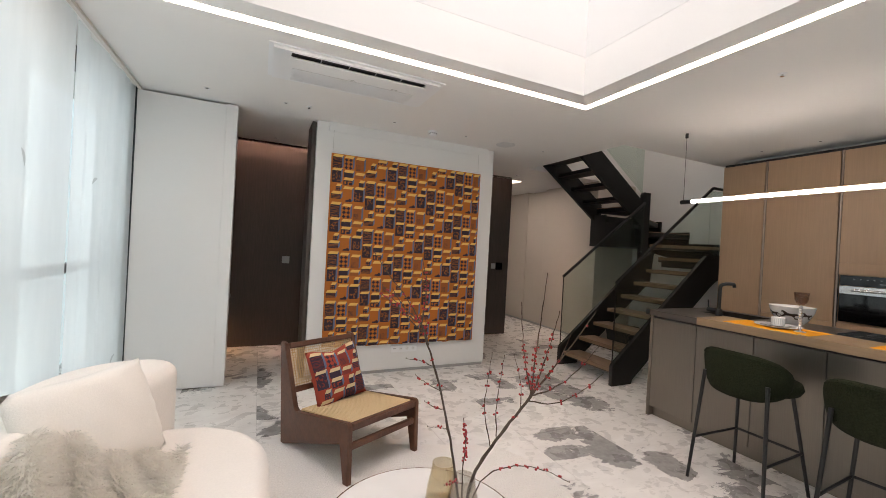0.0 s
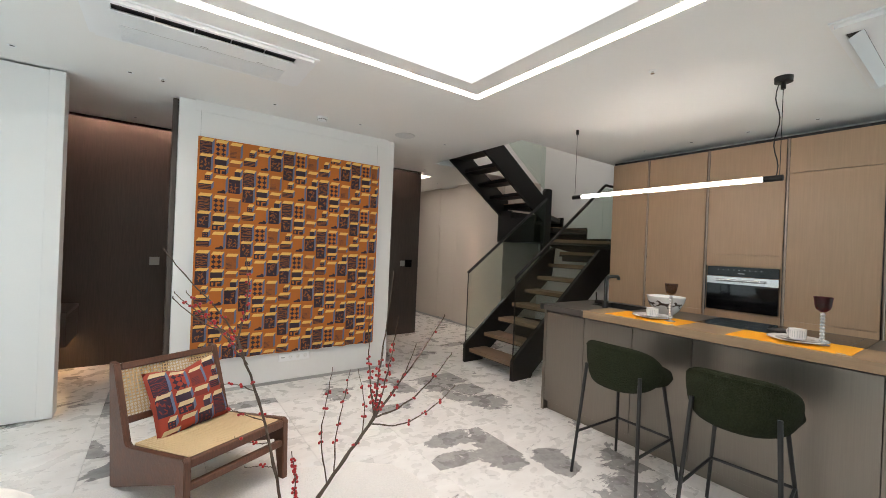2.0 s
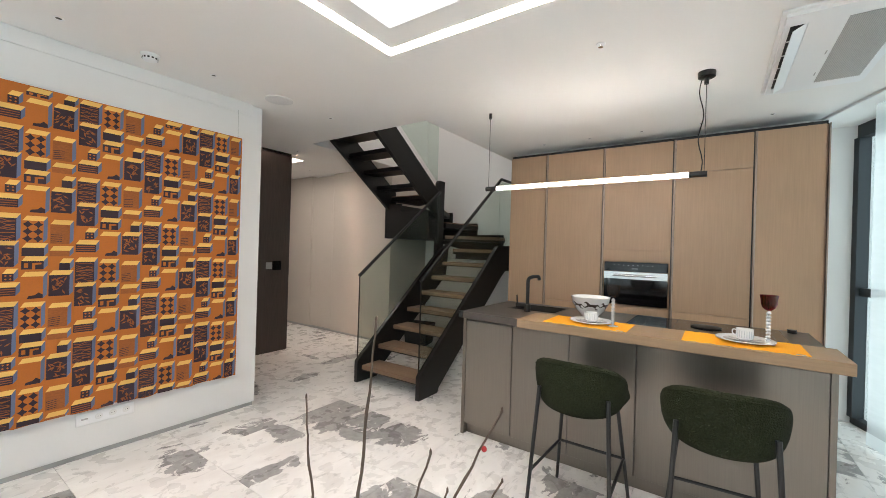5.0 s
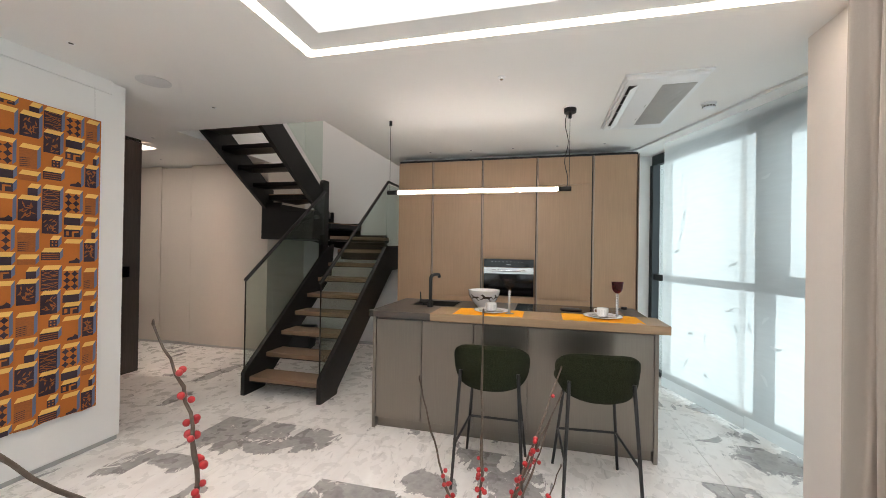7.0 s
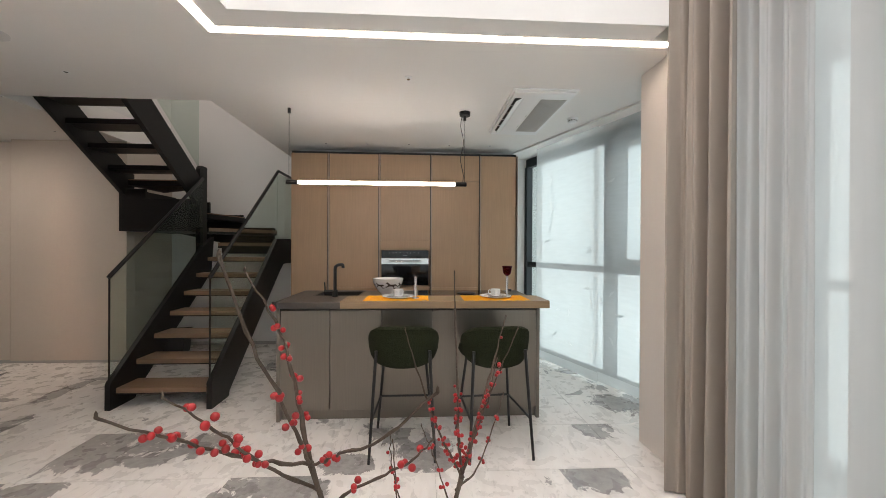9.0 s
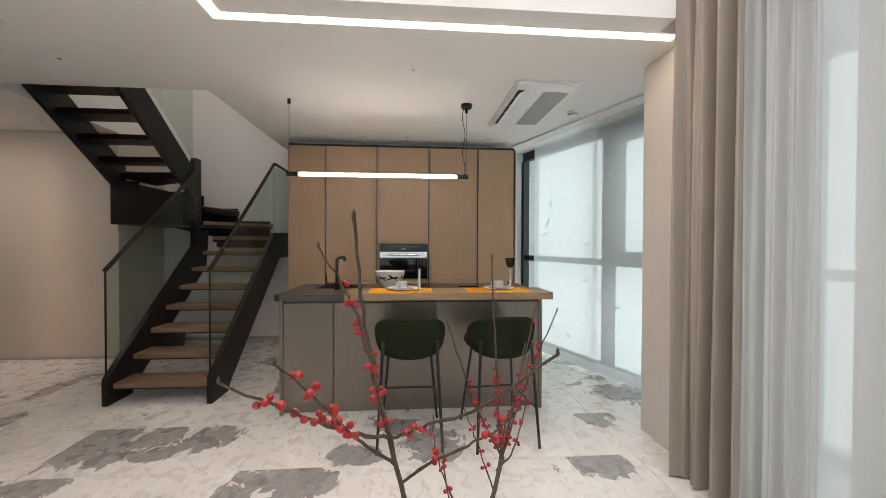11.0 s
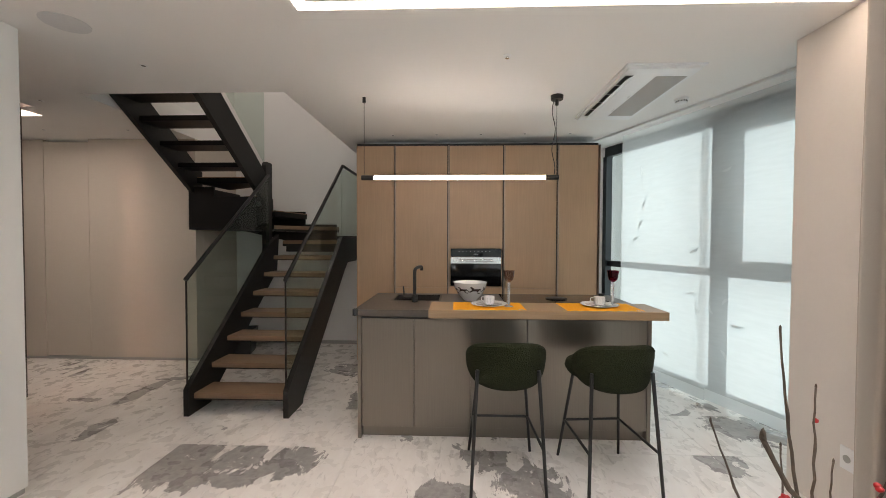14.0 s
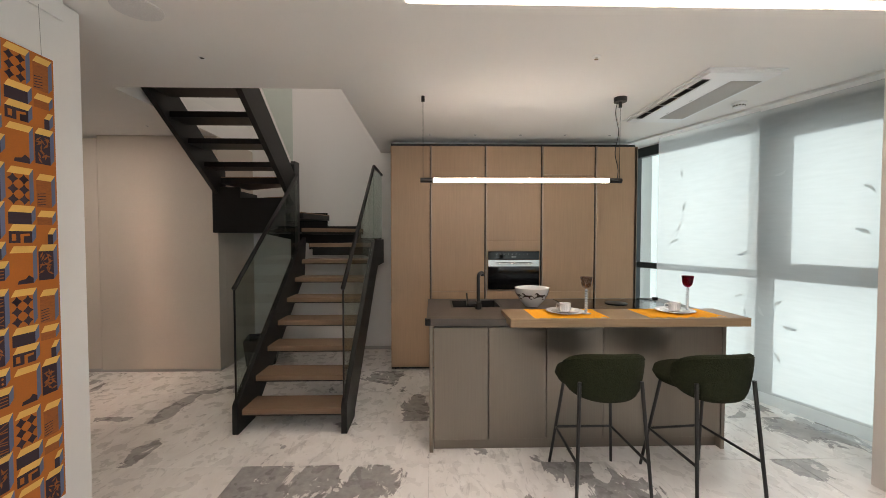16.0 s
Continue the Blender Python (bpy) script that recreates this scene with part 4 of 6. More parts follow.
part("wire_anchor", lathe([(0, CEIL - 0.045), (0.014, CEIL - 0.045), (0.014, CEIL), (0, CEIL)], 14, m=Matrix.Translation((4.0, 2.79, 0))), M_BLACK, pl, smooth="auto")
part("canopy", lathe([(0, CEIL - 0.035), (0.05, CEIL - 0.035), (0.052, CEIL - 0.004), (0.052, CEIL), (0, CEIL)], 24, m=Matrix.Translation((4.0, 1.165, 0))), M_BLACK, pl, smooth="auto")
part("wire_anchor", lathe([(0, CEIL - 0.08), (0.014, CEIL - 0.08), (0.014, CEIL - 0.036), (0, CEIL - 0.036)], 14, m=Matrix.Translation((4.0, 1.165, 0))), M_BLACK, pl, smooth="auto")
part("power_cable", tube([(4.0, 1.19 + 0.014 * math.sin(k * 0.9), CEIL - 0.04 - k * 0.0464) for k in range(15)], 0.0035, 6), M_BLACK, pl, smooth=True)

# ---- recessed ceiling light line ----
led = thing("linear_light", "recessed bright LED line running round the ceiling well", "ceiling light")
part("diffuser", box((-0.9, 2.775, CEIL - 0.003), (2.715, 2.835, CEIL + 0.02)), M_LED, led)
part("diffuser", box((2.655, 0.03, CEIL - 0.003), (2.715, 2.7745, CEIL + 0.02)), M_LED, led)
cl = thing("cove_light", "warm LED strip hidden in the ceiling cove", "ceiling light")
part("strip", box((-0.95, DARK_Y - 0.12, CEIL + 0.26), (3.65, DARK_Y - 0.09, CEIL + 0.285)), M_COVELED, cl)
cl2 = thing("ceiling_panel_light", "bright recessed light slot in the corridor ceiling", "ceiling light")
part("diffuser", box((4.16, 6.08, CEIL + 0.24), (4.42, 6.44, CEIL + 0.28)), M_LED, cl2)
area_lamp("corridor_light", look((4.29, 6.26, CEIL - 0.01), (4.29, 6.26, 0)), 0.24, 0.34, 4.6, (1, 0.93, 0.84))
area_lamp("corridor_end_light", look((4.35, 7.15, CEIL - 0.01), (4.35, 7.15, 0)), 0.3, 0.3, 2.4, (1, 0.93, 0.84))


# ---- printed fabric: rows of little boxes with light tops and blue sides ----
def print_block(bm, kind, x, z, w, h, y, c):
    """One printed box, lying in the plane y: face, lit top, shaded side and the figure on the face."""
    d = 0.029 * c["s"]

    def quad(pts, mi, dy=0.0):
        f = bm.faces.new([bm.verts.new((px, y - dy, pz)) for px, pz in pts])
        f.material_index = mi
    dark, rust = c["dark"], c["rust"]
    face = {"zebra": dark, "leaf": dark, "dice": dark, "lined": dark, "circles": c["base"], "wide": dark, "key": dark, "boot": c["base"], "bark": rust, "thin": rust, "small": dark, "scrib": dark}[kind]
    quad([(x, z), (x + w, z), (x + w, z + h), (x, z + h)], face)
    quad([(x, z + h), (x + w, z + h), (x + w + d * 0.62, z + h + d), (x + d * 0.62, z + h + d)], c["top"])
    quad([(x + w, z), (x + w + d * 0.62, z + d * 0.8), (x + w + d * 0.62, z + h + d), (x + w, z + h)], c["side"])
    e = 0.0004
    rnd = random.Random(int(x * 977 + z * 3571))
    if kind == "circles":
        for i in range(2):
            for j in range(3):
                cx, cz, r = x + w * (0.25 + 0.5 * i), z + h * (1 / 6 + j / 3), min(w / 4, h / 6) * 1.02
                quad([(cx + r * a, cz + r * b) for a, b in ((1, 0), (0.42, 0.42), (0, 1), (-0.42, 0.42), (-1, 0), (-0.42, -0.42), (0, -1), (0.42, -0.42))], dark, e)
    elif kind in ("zebra", "leaf", "scrib", "lined"):
        n = {"zebra": 11, "leaf": 13, "scrib": 17, "lined": 3}[kind]
        for k in range(n):
            if kind == "lined":
                za = z + h * (0.15 + 0.27 * k)
                quad([(x + 0.004, za), (x + w - 0.004, za + 0.002), (x + w - 0.004, za + 0.006), (x + 0.004, za + 0.005)], rust, e)
            elif kind == "zebra":
                za = z + h * (0.05 + 0.083 * k)
                xs = [x + w * q for q in (0.05, 0.35, 0.65, 0.95)]
                off = [rnd.uniform(-0.010, 0.010) for _ in xs]
                lo = [(a, za + o) for a, o in zip(xs, off)]
                hi = [(a, za + o + h * 0.028) for a, o in zip(xs, off)]
                quad(lo + hi[::-1], rust, e)
            else:
                cx, cz = x + w * rnd.uniform(0.15, 0.85), z + h * rnd.uniform(0.12, 0.88)
                a = rnd.uniform(0, 3.14)
                L, W = h * 0.13, h * 0.035
                u, v = math.cos(a), math.sin(a)
                pts = [(cx + L * u, cz + L * v), (cx - W * v, cz + W * u), (cx - L * u, cz - L * v), (cx + W * v, cz - W * u)]
                quad([(min(max(p, x), x + w), min(max(q, z), z + h)) for p, q in pts], rust, e)
    elif kind == "boot":
        quad([(x + w * 0.3, z + 0.002), (x + w, z + 0.002), (x + w, z + h * 0.18), (x + w * 0.8, z + h * 0.28), (x + w * 0.65, z + h * 0.17), (x + w * 0.35, z + h * 0.13)], dark, e)
    elif kind == "key":
        quad([(x + w * 0.12, z + h * 0.2), (x + w * 0.3, z + h * 0.2), (x + w * 0.3, z + h * 0.75), (x + w * 0.12, z + h * 0.75)], c["base"], e)
        quad([(x + w * 0.48, z), (x + w * 0.62, z), (x + w * 0.62, z + h * 0.55), (x + w * 0.9, z + h * 0.6), (x + w * 0.9, z + h * 0.8), (x + w * 0.48, z + h * 0.75)], c["base"], e)
    elif kind == "dice":
        for i in range(2):
            for j in range(2):
                cx, cz, r = x + w * (0.28 + 0.44 * i), z + h * (0.28 + 0.44 * j), h * 0.13
                quad([(cx + r, cz), (cx, cz + r), (cx - r, cz), (cx, cz - r)], c["base"], e)
    elif kind == "bark":
        for k in range(5):
            za = z + h * (0.06 + 0.1 * k)
            quad([(x + 0.004, za), (x + w * 0.6, za + 0.006), (x + w * 0.62, za + 0.009), (x + 0.004, za + 0.004)], dark, e)


COLUMNS = ((("zebra", 0.095, 0.135, 0.0), ("leaf", 0.090, 0.125, 0.160), ("dice", 0.045, 0.045, 0.325), ("lined", 0.100, 0.050, 0.405)),
           (("circles", 0.090, 0.130, 0.010), ("wide", 0.095, 0.050, 0.172), ("key", 0.095, 0.050, 0.252), ("boot", 0.095, 0.135, 0.345)),
           (("bark", 0.090, 0.120, 0.025), ("thin", 0.092, 0.035, 0.188), ("small", 0.050, 0.045, 0.265), ("scrib", 0.095, 0.130, 0.340)))


def fabric_print(w, h, y, scale, cols, x_off=0.0, z_off=0.0):
    """The repeat laid over a rectangle w by h that starts at the origin; columns drop by half a repeat from group to group."""
    bm = bmesh.new()
    P, CW = 0.518 * scale, 0.1195 * scale
    k = -2
    while k * CW + x_off < w:
        group, col = divmod(k, 3)
        for name, bw, bh, dz in COLUMNS[col]:
            j = -2
            while True:
                ztop = h - z_off - dz * scale - j * P - (P / 2 if group % 2 else 0) - 0.01 * scale
                if ztop < 0:
                    break
                bw2, bh2, x = bw * scale, bh * scale, k * CW + x_off + (0.045 * scale if name in ("dice", "small") else 0)
                z0 = ztop - bh2
                xa, xb, za, zb = max(x, 0.0), min(x + bw2, w - 0.028 * scale), max(z0, 0.0), min(ztop, h - 0.03 * scale)
                if xb - xa > 0.12 * bw2 and zb - za > 0.3 * bh2:
                    print_block(bm, name, xa, za, xb - xa, zb - za, y, cols)
                j += 1
        k += 1
    return bm


art = thing("wall_hanging", "large orange printed textile panel with rows of little boxes", "textile art", pose(0.848, WALL_Y - 0.004, 0.335))
AW, AH = 1.785, 2.03
part("stretcher", box((0.01, -0.045, 0.01), (AW - 0.01, 0.0, AH - 0.01)), M_WHITE, art)
bm = box((0, -0.052, 0.0), (AW, -0.0455, AH), 0.002)
bmesh.ops.subdivide_edges(bm, edges=[e for e in bm.edges if abs(e.verts[0].co.x - e.verts[1].co.x) > 1], cuts=40)
for v in bm.verts:
    if v.co.z < 0.01:
        v.co.z += 0.006 * math.sin(v.co.x * 21) + 0.004 * math.sin(v.co.x * 47 + 1)
part("cloth", bm, M_ORANGE, art, "orange printed fabric")
part("print", fabric_print(AW, AH - 0.005, -0.0525, 1.0, {"base": 0, "top": 1, "side": 2, "dark": 3, "rust": 4, "s": 1.0}, 0.015), [M_ORANGE, M_PYELLOW, M_PBLUE, M_PDARK, M_PRUST], art, "printed boxes in yellow, blue and aubergine")
for x in (0.02, AW - 0.02):
    part("hanging_wire", tube([(x, -0.02, AH - 0.02), (x, -0.012, CEIL - 0.335 - 0.09)], 0.0012, 5), M_GREYPL, art)


# ---- armchair ----
chair = thing("lounge_chair", "low teak lounge chair with cane seat and back", "chair", pose(0.855, 3.01, 0.0, 0, 0, 25.3))
side = [(0.385, 0.0), (0.350, 0.0), (-0.300, 0.235), (-0.345, 0.0), (-0.388, 0.0), (-0.375, 0.355), (-0.355, 0.372), (0.205, 0.268), (0.235, 0.285), (0.395, 0.70), (0.450, 0.705)]
for sx in (-0.302, 0.268):
    bm = prism([(p[0], p[1]) for p in side], "x", sx, sx + 0.034)
    bmesh.ops.bevel(bm, geom=bm.edges[:], offset=0.004, segments=2, affect="EDGES")
    part("side_frame", bm, M_TEAK, chair)
part("front_rail", box((-0.267, -0.372, 0.318), (0.267, -0.338, 0.362), 0.004), M_TEAK, chair)
part("stretcher", box((-0.267, -0.372, 0.205), (0.267, -0.340, 0.242), 0.004), M_TEAK, chair)
part("rear_rail", box((-0.267, 0.18, 0.225), (0.267, 0.215, 0.265), 0.004), M_TEAK, chair)
tilt = math.degrees(math.atan2(0.16, 0.40))
for za, zb in ((0.09, 0.13), (0.395, 0.435)):
    bm = box((-0.267, -0.018, za), (0.267, 0.018, zb), 0.005)
    bmesh.ops.transform(bm, matrix=pose(0, 0.245, 0.29, -tilt), verts=bm.verts)
    part("back_rail", bm, M_TEAK, chair)


def cane_lattice(w, h, pitch, strip, thick):
    """Open woven cane: flat strips crossing over and under one another."""
    bm = bmesh.new()
    nx, nz = int(w / pitch), int(h / pitch)
    for i in range(nx + 1):
        x = -w / 2 + w * i / nx
        box((x - strip / 2, -thick, 0), (x + strip / 2, 0, h), bm=bm)
    for j in range(nz + 1):
        z = h * j / nz
        box((-w / 2, 0.0, z - strip / 2), (w / 2, thick, z + strip / 2), bm=bm)
    for i in range(nx + nz):
        for sgn in (1, -1):
            x = -w / 2 + w * i / nx
            lo = max(0, ((x - w / 2) / h) if sgn > 0 else ((-w / 2 - x) / h))
            hi = min(1, ((x + w / 2) / h) if sgn > 0 else ((w / 2 - x) / h))
            if hi - lo > 0.05:
                p, q = (x - sgn * h * lo, h * lo), (x - sgn * h * hi, h * hi)
                tube([(p[0], 0, p[1]), (q[0], 0, q[1])], strip * 0.16, 4, bm)
    return bm


cane = part("back_cane", cane_lattice(0.53, 0.275, 0.0178, 0.0062, 0.0012), M_CANE, chair, "open woven cane back panel")
tagged(cane, kind="stuff")
cane.matrix_basis = pose(0, 0.245, 0.29, -tilt) @ pose(0, 0, 0.125)
bm = box((-0.266, -0.0, -0.008), (0.266, 0.54, 0.0), 0.002)
for k in range(60):
    box((-0.262, 0.006 + 0.0089 * k, 0.0), (0.262, 0.011 + 0.0089 * k, 0.0022), bm=bm)
seat = part("seat_cane", bm, M_CANE, chair, "tightly woven cane seat")
tagged(seat, kind="stuff")
seat.matrix_basis = pose(0, -0.338, 0.356, -8.0)


weave = part("seat_weave", cane_lattice(0.52, 0.53, 0.0156, 0.0058, 0.0012), mat("pale_cane", (0.70, 0.53, 0.31), 0.6, grain=0.2, scale=120), chair, "open lattice of pale cane over the seat")
tagged(weave, kind="stuff")
weave.matrix_basis = pose(0, -0.338, 0.356, -8.0) @ pose(0, 0.004, 0.0036, -90)


def pillow(w, h, thick, n=14, dent=0.0):
    """A stuffed cushion with drawn-out corners, standing in the x-z plane."""
    bm = bmesh.new()
    sides = []
    for s in (-1, 1):
        g = []
        for i in range(n + 1):
            row = []
            for j in range(n + 1):
                u, v = 2 * i / n - 1, 2 * j / n - 1
                puff = max(0.0, (1 - u * u) * (1 - v * v)) ** 0.42
                pin = 1 - 0.07 * (1 - abs(u * v)) * (abs(u) ** 4 + abs(v) ** 4) * 0.8
                wr = 0.004 * math.sin(9 * u + 5 * v) * puff
                row.append(bm.verts.new((u * w / 2 * (pin if abs(v) > abs(u) * 0 else 1), s * (thick / 2 * puff) + wr, h / 2 + v * h / 2 * pin - dent * max(0, v) ** 2 * math.exp(-(u * 2.0) ** 2))))
            g.append(row)
        sides.append(g)
        for i in range(n):
            for j in range(n):
                bm.faces.new((g[i][j], g[i + 1][j], g[i + 1][j + 1], g[i][j + 1]))
    bmesh.ops.remove_doubles(bm, verts=bm.verts, dist=0.0012)
    return bm


def wrap_print(bm, w, h, thick, dent=0.0):
    """Lay a flat print over the bulging front of a pillow of that size."""
    bmesh.ops.subdivide_edges(bm, edges=bm.edges[:], cuts=2, use_grid_fill=True)
    for v in bm.verts:
        u, t = 2 * v.co.x / w - 1, 2 * v.co.z / h - 1
        puff = max(0.0, (1 - u * u) * (1 - t * t)) ** 0.42
        pin = 1 - 0.07 * (1 - abs(u * t)) * (abs(u) ** 4 + abs(t) ** 4) * 0.8
        lift = -v.co.y
        wr = 0.004 * math.sin(9 * u + 5 * t) * puff
        v.co = Vector((u * w / 2 * pin, -(thick / 2 * puff) + wr - 0.0035 - lift, h / 2 + t * h / 2 * pin - dent * max(0, t) ** 2 * math.exp(-(u * 2.0) ** 2)))
    return bm


cu = thing("cushion", "red printed cushion with box pattern on the cane chair", "cushion", pose(0.855, 3.01, 0, 0, 0, 25.3) @ pose(0.025, 0.12, 0.290, -24, -4, 0))
part("cover", pillow(0.42, 0.40, 0.13, 18, 0.032), M_CRED, cu, smooth=True)
part("print", wrap_print(fabric_print(0.42, 0.40, 0.0, 0.86, {"base": 0, "top": 1, "side": 2, "dark": 3, "rust": 4, "s": 0.86}, 0.012, 0.03), 0.42, 0.40, 0.13, 0.032),
     [M_CRED, M_CCREAM, M_PBLUE, M_CPURPLE, M_CRUST], cu, "printed boxes in sand, blue and plum", smooth=True)


# ---- sofa ----
def soft_block(outline, z0, z1, r, n=5):
    """An upholstered block: a plan outline, given height and rounded top and bottom edges."""
    bm = bmesh.new()
    prof = [(r - r * math.sin(math.pi / 2 * k / n), z1 - r + r * math.cos(math.pi / 2 * k / n)) for k in range(n + 1)] + [(0.0, z0 + 0.03), (0.02, z0)]
    rings = []
    N = len(outline)
    for inset, z in prof:
        ring = []
        for i, (x, y) in enumerate(outline):
            a, b = outline[i - 1], outline[(i + 1) % N]
            d = Vector((b[0] - a[0], b[1] - a[1])).normalized()
            ring.append(bm.verts.new((x - d.y * inset, y + d.x * inset, z)))
        rings.append(ring)
    for a, b in zip(rings, rings[1:]):
        for i in range(N):
            bm.faces.new((a[i], a[(i + 1) % N], b[(i + 1) % N], b[i]))
    bm.faces.new(rings[0][::-1])
    bm.faces.new(rings[-1])
    return bm


def rounded(x0, y0, x1, y1, rs, n=8):
    """A rectangle on plan with its own radius at each corner (ne, nw, sw, se), anticlockwise."""
    out = []
    for (cx, cy, a0), r in zip(((x1, y1, 0), (x0, y1, 90), (x0, y0, 180), (x1, y0, 270)), rs):
        sx, sy = (-1 if cx == x1 else 1), (-1 if cy == y1 else 1)
        for k in range(n + 1):
            a = radians(a0 + 90 * k / n)
            out.append((cx + sx * r + r * math.cos(a), cy + sy * r + r * math.sin(a)))
    return out


sofa = thing("sofa", "rounded cream boucle sofa with a low back", "sofa")
part("seat", soft_block(rounded(-0.66, 0.95, 0.31, 2.76, (0.46, 0.20, 0.2, 0.4)), 0.05, 0.405, 0.07), M_CREAM, sofa, smooth=True)
back_plan = [(-0.17, 2.70), (-0.16, 2.90), (-0.30, 3.0), (-0.52, 2.97), (-0.70, 2.78), (-0.79, 2.3), (-0.80, 0.95), (-0.55, 0.93), (-0.52, 1.6), (-0.47, 2.1), (-0.34, 2.42)]
for _ in range(3):
    back_plan = [((a[0] * 3 + b[0]) / 4, (a[1] * 3 + b[1]) / 4) if k == 0 else ((a[0] + b[0] * 3) / 4, (a[1] + b[1] * 3) / 4) for a, b in zip(back_plan, back_plan[1:] + back_plan[:1]) for k in (0, 1)]
part("backrest", soft_block(back_plan, 0.06, 0.725, 0.07), M_CREAM, sofa, smooth=True)
part("plinth", prism(rounded(-0.55, 1.05, 0.18, 2.62, (0.4, 0.1, 0.1, 0.3)), "z", 0.0, 0.05), M_BLACK, sofa)
cu2 = thing("cushion", "large plain cream linen cushion leaning on the sofa back", "cushion", pose(-0.285, 2.26, 0.408, -24, 3, 63))
part("cover", pillow(0.62, 0.46, 0.17), M_CREAM2, cu2, smooth=True)
fur = thing("fur_throw", "fluffy cream fur throw lying over the sofa", "throw", pose(-0.27, 2.0, 0.41))
bm = bmesh.new()
rnd = random.Random(5)
G = 22
grid = [[bm.verts.new((-0.32 + 0.54 * i / G, -0.36 + 0.72 * j / G, 0.02 + 0.27 * math.exp(-((i / G - 0.3) ** 2 * 9 + (j / G - 0.5) ** 2 * 5)) + 0.02 * math.sin(i * 1.1 + j * 0.7))) for j in range(G + 1)] for i in range(G + 1)]
for i in range(G):
    for j in range(G):
        bm.faces.new((grid[i][j], grid[i + 1][j], grid[i + 1][j + 1], grid[i][j + 1]))
part("hide", bm, M_FUR, fur, smooth=True)
bm = bmesh.new()
for k in range(20000):
    u, w = rnd.random(), rnd.random()
    x, y = -0.32 + 0.54 * u, -0.36 + 0.72 * w
    z = 0.02 + 0.27 * math.exp(-((u - 0.3) ** 2 * 9 + (w - 0.5) ** 2 * 5)) + 0.02 * math.sin(u * G * 1.1 + w * G * 0.7) + 0.004
    bump = 0.27 * math.exp(-((u - 0.3) ** 2 * 9 + (w - 0.5) ** 2 * 5))
    up = Vector((bump * 18 * (u - 0.3) / 0.54, bump * 10 * (w - 0.5) / 0.72, 1.0)).normalized()
    d = Vector((rnd.gauss(0.3, 0.5), rnd.gauss(-0.2, 0.5), rnd.gauss(0, 0.3)))
    d = ((d - up * d.dot(up)).normalized() + up * rnd.uniform(0.25, 0.6)).normalized() * rnd.uniform(0.025, 0.05)
    s = d.cross(Vector((rnd.random(), rnd.random(), 0.3))).normalized() * 0.0042
    p = Vector((x, y, z + 0.001))
    q = p + d * 0.55 + Vector((0, 0, 0.004))
    bm.faces.new([bm.verts.new(c) for c in (p - s, p + s, q + s * 0.7, p + d, q - s * 0.7)])
tagged(part("fur", bm, M_HAIR, fur, "long soft cream fur hairs"), kind="stuff")

# ---- rug, table and vases ----
rug = thing("rug", "pale beige woven wool rug under the sitting group", "rug")
R = [(1.97, -0.2), (1.97, 2.42), (1.90, 2.58), (1.72, 2.72), (1.50, 2.80), (0.3, 3.22), (-0.2, 3.30), (-0.75, 3.25), (-0.78, -0.2)]
part("weave", prism(R, "z", 0.0005, 0.011), M_RUG, rug)
TBX, TBY, TBZ = 0.835, 1.60, 0.385
tb = thing("coffee_table", "round coffee table with a white marble top", "coffee table", pose(TBX, TBY, 0))
part("tabletop", lathe([(0, TBZ - 0.02), (0.380, TBZ - 0.02), (0.386, TBZ - 0.015), (0.386, TBZ - 0.003), (0.383, TBZ), (0, TBZ)], 72), M_TABLETOP, tb, "veined white marble disc", "auto")
part("rim", lathe([(0.387, TBZ - 0.024), (0.391, TBZ - 0.024), (0.391, TBZ - 0.002), (0.387, TBZ - 0.002), (0.387, TBZ - 0.024)], 72), M_TEAK, tb, "thin dark wooden rim", "auto")
part("pedestal", lathe([(0, 0.011), (0.24, 0.011), (0.24, 0.03), (0.05, 0.05), (0.05, TBZ - 0.05), (0.14, TBZ - 0.0205), (0, TBZ - 0.0205)], 40), M_STEEL, tb, smooth="auto")


def vase(x, y, prof, label, material):
    v = thing("vase", label, "vase", pose(x, y, TBZ + 0.0005), "glass vases on the coffee table")
    inner = [(r - 0.004, max(z, 0.008)) for r, z in prof][::-1]
    part("glass", lathe([(0, 0)] + prof + inner + [(0, 0.008)], 40), material, v, smooth="auto")


vase(1.0, 1.60, [(0.050, 0.0), (0.062, 0.015), (0.058, 0.08), (0.048, 0.12), (0.046, 0.15)], "smoky glass vase holding berry branches", clear_glass("pale_smoked_glass", (0.89, 0.865, 0.82), 0.0, 0.3))
vase(0.955, 1.695, [(0.060, 0.0), (0.070, 0.015), (0.064, 0.07), (0.052, 0.13), (0.047, 0.165)], "tall amber glass vase standing empty", M_AMBER)


def curve_pts(pts, n=6):
    """A smooth path through a few points."""
    P = [Vector(p) for p in pts]
    P = [2 * P[0] - P[1]] + P + [2 * P[-1] - P[-2]]
    out = []
    for a, b, c, d in zip(P, P[1:], P[2:], P[3:]):
        for k in range(n):
            t = k / n
            out.append(0.5 * ((2 * b) + (c - a) * t + (2 * a - 5 * b + 4 * c - d) * t * t + (3 * b - a - 3 * c + d) * t ** 3))
    return out + [P[-2]]


BERRY = bpy.data.meshes.new("berry")
bb = bmesh.new()
bmesh.ops.create_uvsphere(bb, u_segments=12, v_segments=8, radius=1.0)
for v in bb.verts:
    v.co.z *= 0.94
bb.to_mesh(BERRY)
bb.free()
for p in BERRY.polygons:
    p.use_smooth = True
BERRY.materials.append(M_BERRY)


